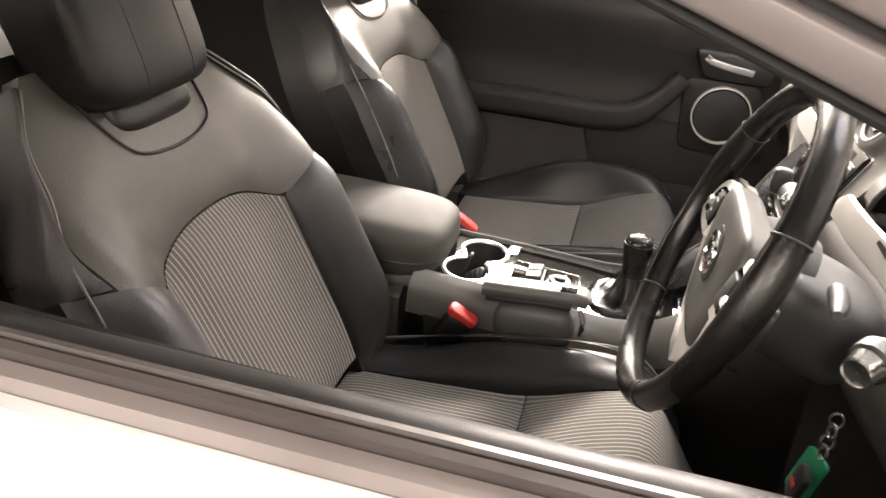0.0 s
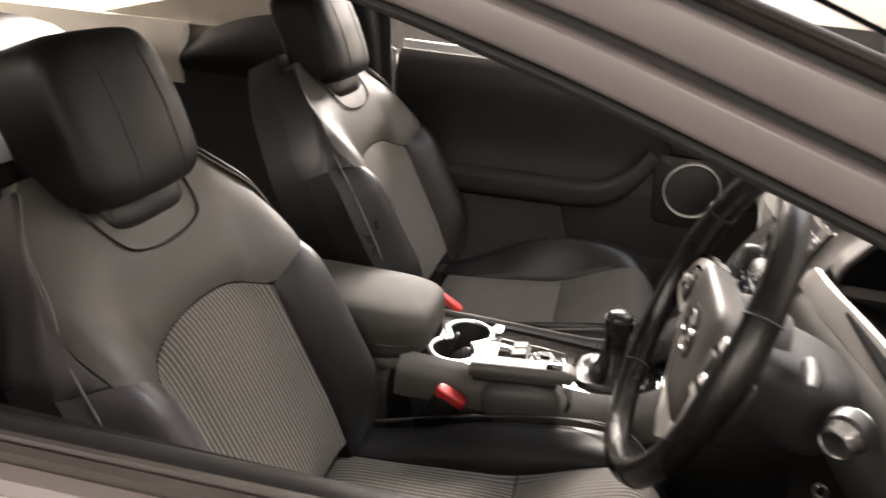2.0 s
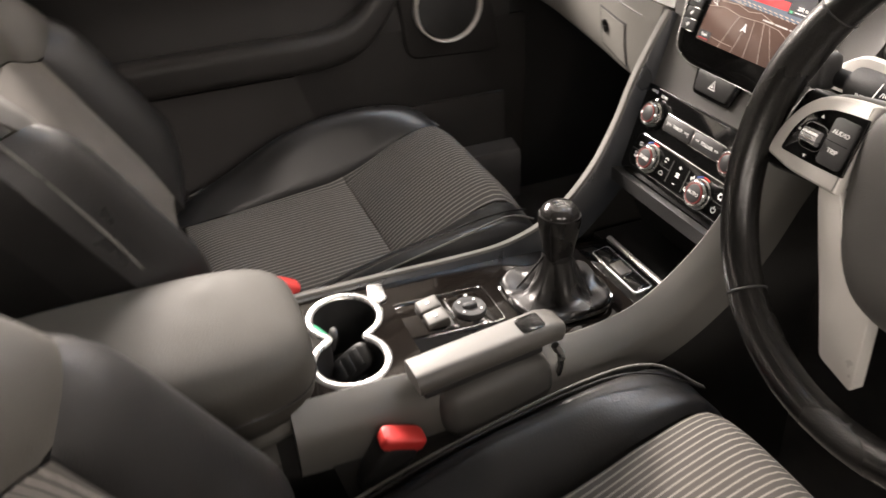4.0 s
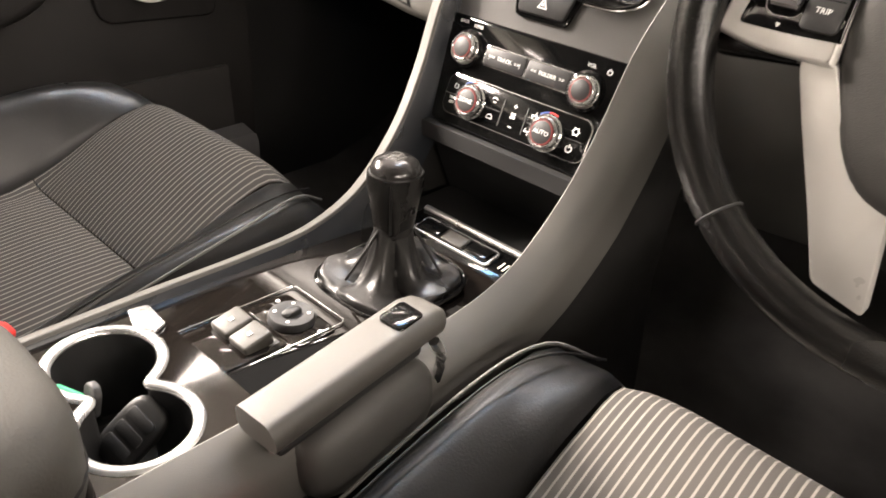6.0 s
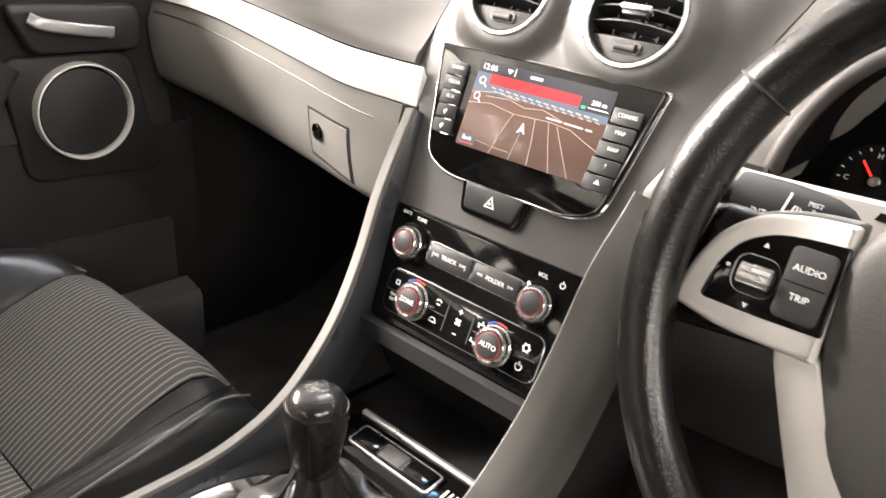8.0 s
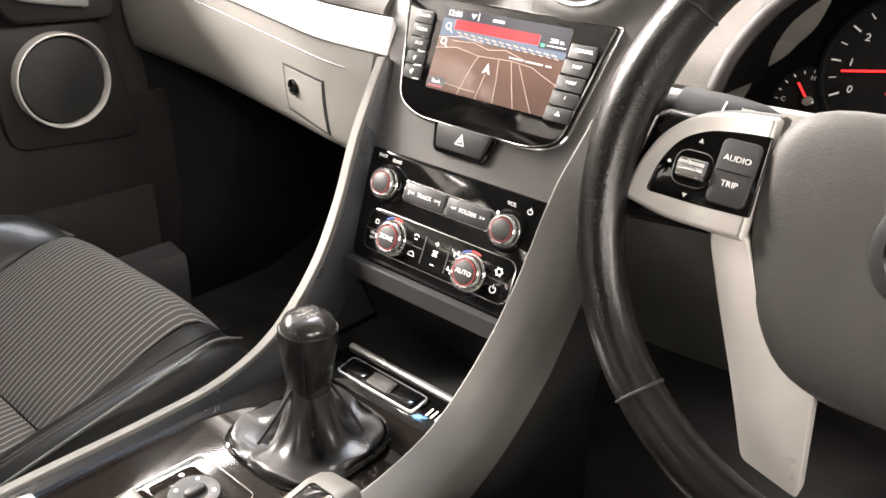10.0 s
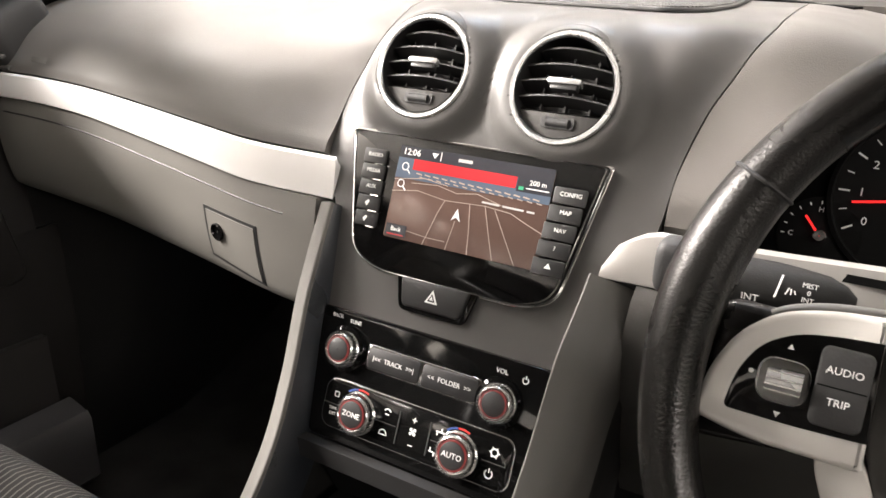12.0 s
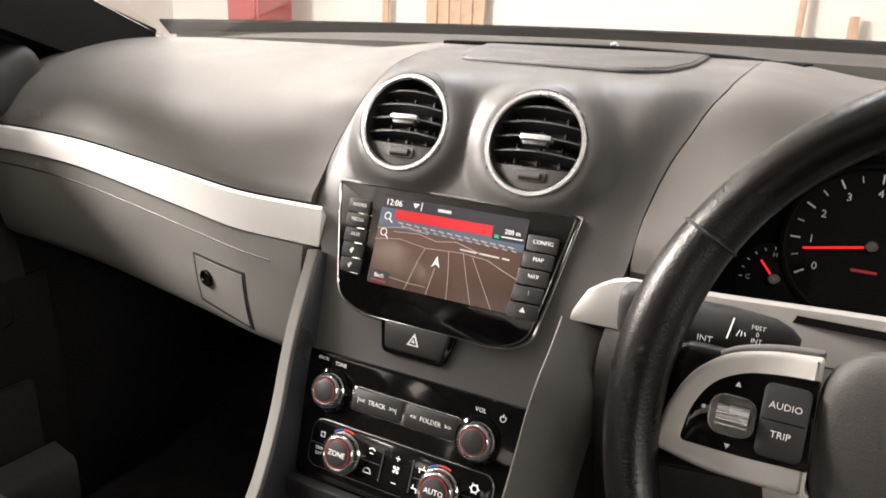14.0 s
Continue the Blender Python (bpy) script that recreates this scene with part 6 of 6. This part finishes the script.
# ---- handbrake ----
brake = thing("handbrake", "grey handbrake lever lying beside the console", "handbrake", m=Matrix.Translation((0.123, -0.50, 0.592)) @ Matrix.Rotation(radians(4.5), 4, "X") @ Matrix.Rotation(radians(2), 4, "Z"))
grip_profile = round_poly([(-0.021, 0.018), (0.017, 0.020), (0.0245, 0.010), (0.0235, -0.004), (-0.016, -0.008), (-0.022, -0.002)], 0.007, 4)
part("grip", sweep([(0, y, 0.0) for y in np.linspace(-0.005, 0.158, 10)] + [(0, 0.168, -0.002), (0, 0.174, -0.005)], [(x, z) for x, z in grip_profile], scale=lambda t: 1.0 if t < 0.86 else lerp(1.0, 0.86, (t - 0.86) / 0.14)), RAIL_DULL, brake, "long grey grip")
part("button", plate(round_rect(0.026, 0.030, 0.005, 4), 0.003, 0.001), GLOSS, brake, "black release button", Matrix.Translation((0.002, 0.142, 0.0185)) @ Matrix.Rotation(radians(2), 4, "Y"))
part("sleeve", pillow(0.030, 0.072, 0.042, 3, 8), KNEE, brake, "charcoal lever sleeve", Matrix.Translation((0.008, 0.088, -0.055)))
part("under_grip", box(0.034, 0.15, 0.012, (0.002, 0.075, -0.010), 0.004), BLACK, brake, "black underside of the grip")
part("link", sweep(smooth_path([(0.018, 0.165, -0.012), (0.020, 0.172, -0.035), (0.016, 0.165, -0.07)], 4), circle(0.005, 8)), STEEL, brake, "bare metal lever link")

# ---- buckles ----
def buckle(at, turn, label):
    b = thing("belt_buckle", label, "seat belt buckle", m=Matrix.Translation(at) @ Matrix.Rotation(radians(turn), 4, "Y") @ Matrix.Rotation(radians(-28), 4, "X"))
    part("body", pillow(0.015, 0.024, 0.04, 5, 5), BLACK, b, "black buckle body", Matrix.Translation((0, 0, -0.03)))
    part("release", pillow(0.013, 0.028, 0.010, 5, 5), RED, b, "red release button", Matrix.Translation((0, 0.0, 0.008)))
    return b


buckle((0.150, -0.535, 0.535), 10, "black belt buckle with a red button by the driver's seat")
buckle((-0.128, -0.605, 0.578), -8, "black belt buckle with a red button by the passenger seat")

# ---- things in the cup holder ----
fob = thing("key_fob", "black car key fob in the cup holder", "key", m=Matrix.Translation((0.010, -0.545, 0.538)) @ Matrix.Rotation(radians(48), 4, "X") @ Matrix.Rotation(radians(25), 4, "Y") @ Matrix.Rotation(radians(-12), 4, "Z"))
part("shell", pillow(0.019, 0.030, 0.008, 4, 6), BLACK, fob, "black plastic shell")
for y in (0.014, 0.0, -0.014):
    part("button", plate(round_rect(0.026, 0.011, 0.003, 3, 0, y), 0.002, 0.0006, 0.0068), SHELL, fob, "rubber button")
metal_key = thing("spare_key", "steel key with a grey head in the cup holder", "key", m=Matrix.Translation((-0.016, -0.562, 0.553)) @ Matrix.Rotation(radians(75), 4, "X"))
part("head", plate(round_rect(0.020, 0.030, 0.009), 0.006, 0.002), SHELL, metal_key, "grey key head", Matrix.Translation((0, 0.012, 0)))
part("blade", box(0.007, 0.040, 0.0022, (0, -0.022, 0.003), 0.0006), STEEL, metal_key, "steel blade")
tag = thing("key_tag", "green and white plastic key tag in the cup holder", "key tag", m=Matrix.Translation((-0.026, -0.580, 0.553)) @ Matrix.Rotation(radians(70), 4, "X") @ Matrix.Rotation(radians(30), 4, "Y"))
part("body", plate(round_rect(0.030, 0.050, 0.006), 0.004, 0.001), GREEN, tag, "green plastic body")
part("paper", plate(round_rect(0.020, 0.030, 0.002), 0.0006, 0, 0.004), WHITE, tag, "white paper insert")

# ---- outside the windscreen ----
for wx, wl, wa in ((-0.72, 0.30, 4), (0.09, 0.34, -4)):
    wiper = thing("wiper", "black wiper arm resting on the windscreen foot", "wiper", m=Matrix.Translation((wx, 0.86 - 0.12 * abs(wx), 1.058)) @ Matrix.Rotation(radians(wa), 4, "Z"))
    part("blade", sweep([(x, 0.012 * math.cos(x * 4), 0.004) for x in np.linspace(-wl / 2, wl / 2, 9)], circle(0.004, 8, 0.006)), RUBBER, wiper, "rubber blade")
    part("arm", sweep(smooth_path([(-0.02, 0.01, 0.010), (wl * 0.3, 0.006, 0.014), (wl * 0.62, 0.0, 0.0)], 5), round_rect(0.010, 0.006, 0.002)), BLACK, wiper, "black arm")
tagged(part("trim", slab(lambda u, v: Vector((lerp(-0.86, 0.86, u), lerp(0.70, 0.95, v) - 0.24 * (2 * u - 1) ** 2, lerp(1.036, 1.045, v))), 20, 5, Vector((0, 0, -0.03))), BLACK), "black scuttle panel under the wipers", "scuttle", kind="structure")
# ---- rest of the car body ----
body = thing("car_body", "white painted body shell of the parked car", "car body", (0, 0, 0))
part("roof_skin", slab(lambda u, v: Vector((lerp(-0.70, 0.70, u), lerp(-0.46, -2.25, v), 1.405 + 0.07 * (1 - (2 * u - 1) ** 2) - 0.05 * (2 * v - 0.8) ** 2)), 16, 16, Vector((0, 0, 0.008))), PAINT, body, "white painted roof")
rear_glass = part("rear_screen", slab(lambda u, v: Vector((lerp(-0.64, 0.64, u), lerp(-2.22, -2.75, v), lerp(1.335, 1.0, v) + 0.03 * (1 - (2 * u - 1) ** 2))), 10, 8, 0.004), GLASS, body, "clear rear window")
rear_glass.visible_shadow = False
part("boot_lid", slab(lambda u, v: Vector((lerp(-0.80, 0.80, u), lerp(-2.72, -3.25, v), 0.99 + 0.03 * (1 - (2 * u - 1) ** 2) - 0.05 * v * v)), 12, 8, Vector((0, 0, -0.02))), PAINT, body, "white painted boot lid")
part("tail_panel", slab(lambda u, v: Vector((lerp(-0.84, 0.84, u), -3.26 - 0.05 * math.sin(math.pi * v), lerp(0.32, 0.95, v))), 12, 8, Vector((0, 0.03, 0))), PAINT, body, "white painted tail panel")
part("front_panel", slab(lambda u, v: Vector((lerp(-0.84, 0.84, u), 2.24 + 0.06 * math.sin(math.pi * v) - 0.2 * (2 * u - 1) ** 2, lerp(0.30, 0.80, v))), 12, 8, Vector((0, -0.03, 0))), PAINT, body, "white painted front panel")
for side in (-1, 1):
    for pname, y0, y1, ztop in (("front_wing", 0.345, 2.06, 0.97), ("rear_wing", -3.26, -2.51, 0.98)):
        yc = 1.42 if pname == "front_wing" else -2.50
        part(pname, slab(lambda u, v: Vector((side * curve_at([(0, 0.83), (0.15, 0.90), (0.5, 0.94), (1, 0.93)], v), lerp(y0, y1, u), lerp(ztop - (0.13 * u if y0 > 0 else 0.0), max(0.32, 0.30 + math.sqrt(max(0.0, 0.36 ** 2 - (lerp(y0, y1, u) - yc) ** 2))), v))), 30, 8, Vector((-side * 0.02, 0, 0))), PAINT, body, "white painted wing")
    for wy in (1.42, -1.50 - 1.0):
        wm = Matrix.Translation((side * 0.80, wy, 0.325)) @ Matrix.Rotation(radians(90 * side), 4, "Y")
        wheel_part = part("road_wheel", turned([(0.215, -0.09), (0.30, -0.10), (0.325, -0.07), (0.325, 0.07), (0.30, 0.10), (0.215, 0.09)], 40), RUBBER, body, "black rubber tyre", wm)
        part("rim", turned([(0.215, 0.088), (0.20, 0.06), (0.06, 0.05), (0.04, 0.075), (0.0006, 0.076)], 32), STEEL, wheel_part, "silver alloy rim")
bonnet = thing("bonnet", "white painted bonnet of the car", "bonnet", (0, 1.5, 0))
part("panel", slab(lambda u, v: Vector((lerp(-0.82, 0.82, u), lerp(-0.55, 0.75, v) - 0.2 * (2 * u - 1) ** 2, lerp(1.02, 0.80, v ** 1.5) - 0.06 * (2 * u - 1) ** 4)), 20, 12, Vector((0, 0, -0.02))), PAINT, bonnet, "white painted panel")
cabinet = thing("red_cabinet", "dull red cabinet by the showroom wall", "cabinet", (-5.1, 5.4, 0))
part("body", box(0.40, 0.5, 1.5, (0, 0, 0.75), 0.01), RED_DULL, cabinet, "dull red body")
for k in range(3):
    part("drawer", box(0.34, 0.03, 0.42, (0, -0.255, 0.32 + 0.46 * k), 0.006), RED_DULL, cabinet, "dull red drawer front")

def timber_board(x, wide, tall, label, planks):
    board = thing("timber_board", label, "timber board", (x, 5.86, 0), group="boards by the wall")
    w = wide / planks
    for k in range(planks):
        part("plank", box(w * 0.95, 0.04, tall - 0.03 * (k % 2), ((k + 0.5) * w - wide / 2, 0.006 * (k % 3), tall / 2 - 0.015 * (k % 2)), 0.006), TIMBER, board, "", Matrix.Rotation(radians(-1.2), 4, "X"))
    return board


timber_board(-3.15, 0.62, 2.1, "pale brown timber planks leaning on the showroom wall", 5)
timber_board(-3.92, 0.07, 2.1, "narrow brown timber post by the showroom wall", 1)
timber_board(-0.20, 0.05, 2.0, "thin brown timber strip on the white wall", 1)
timber_board(0.16, 0.07, 1.22, "short brown timber strip on the white wall", 1)
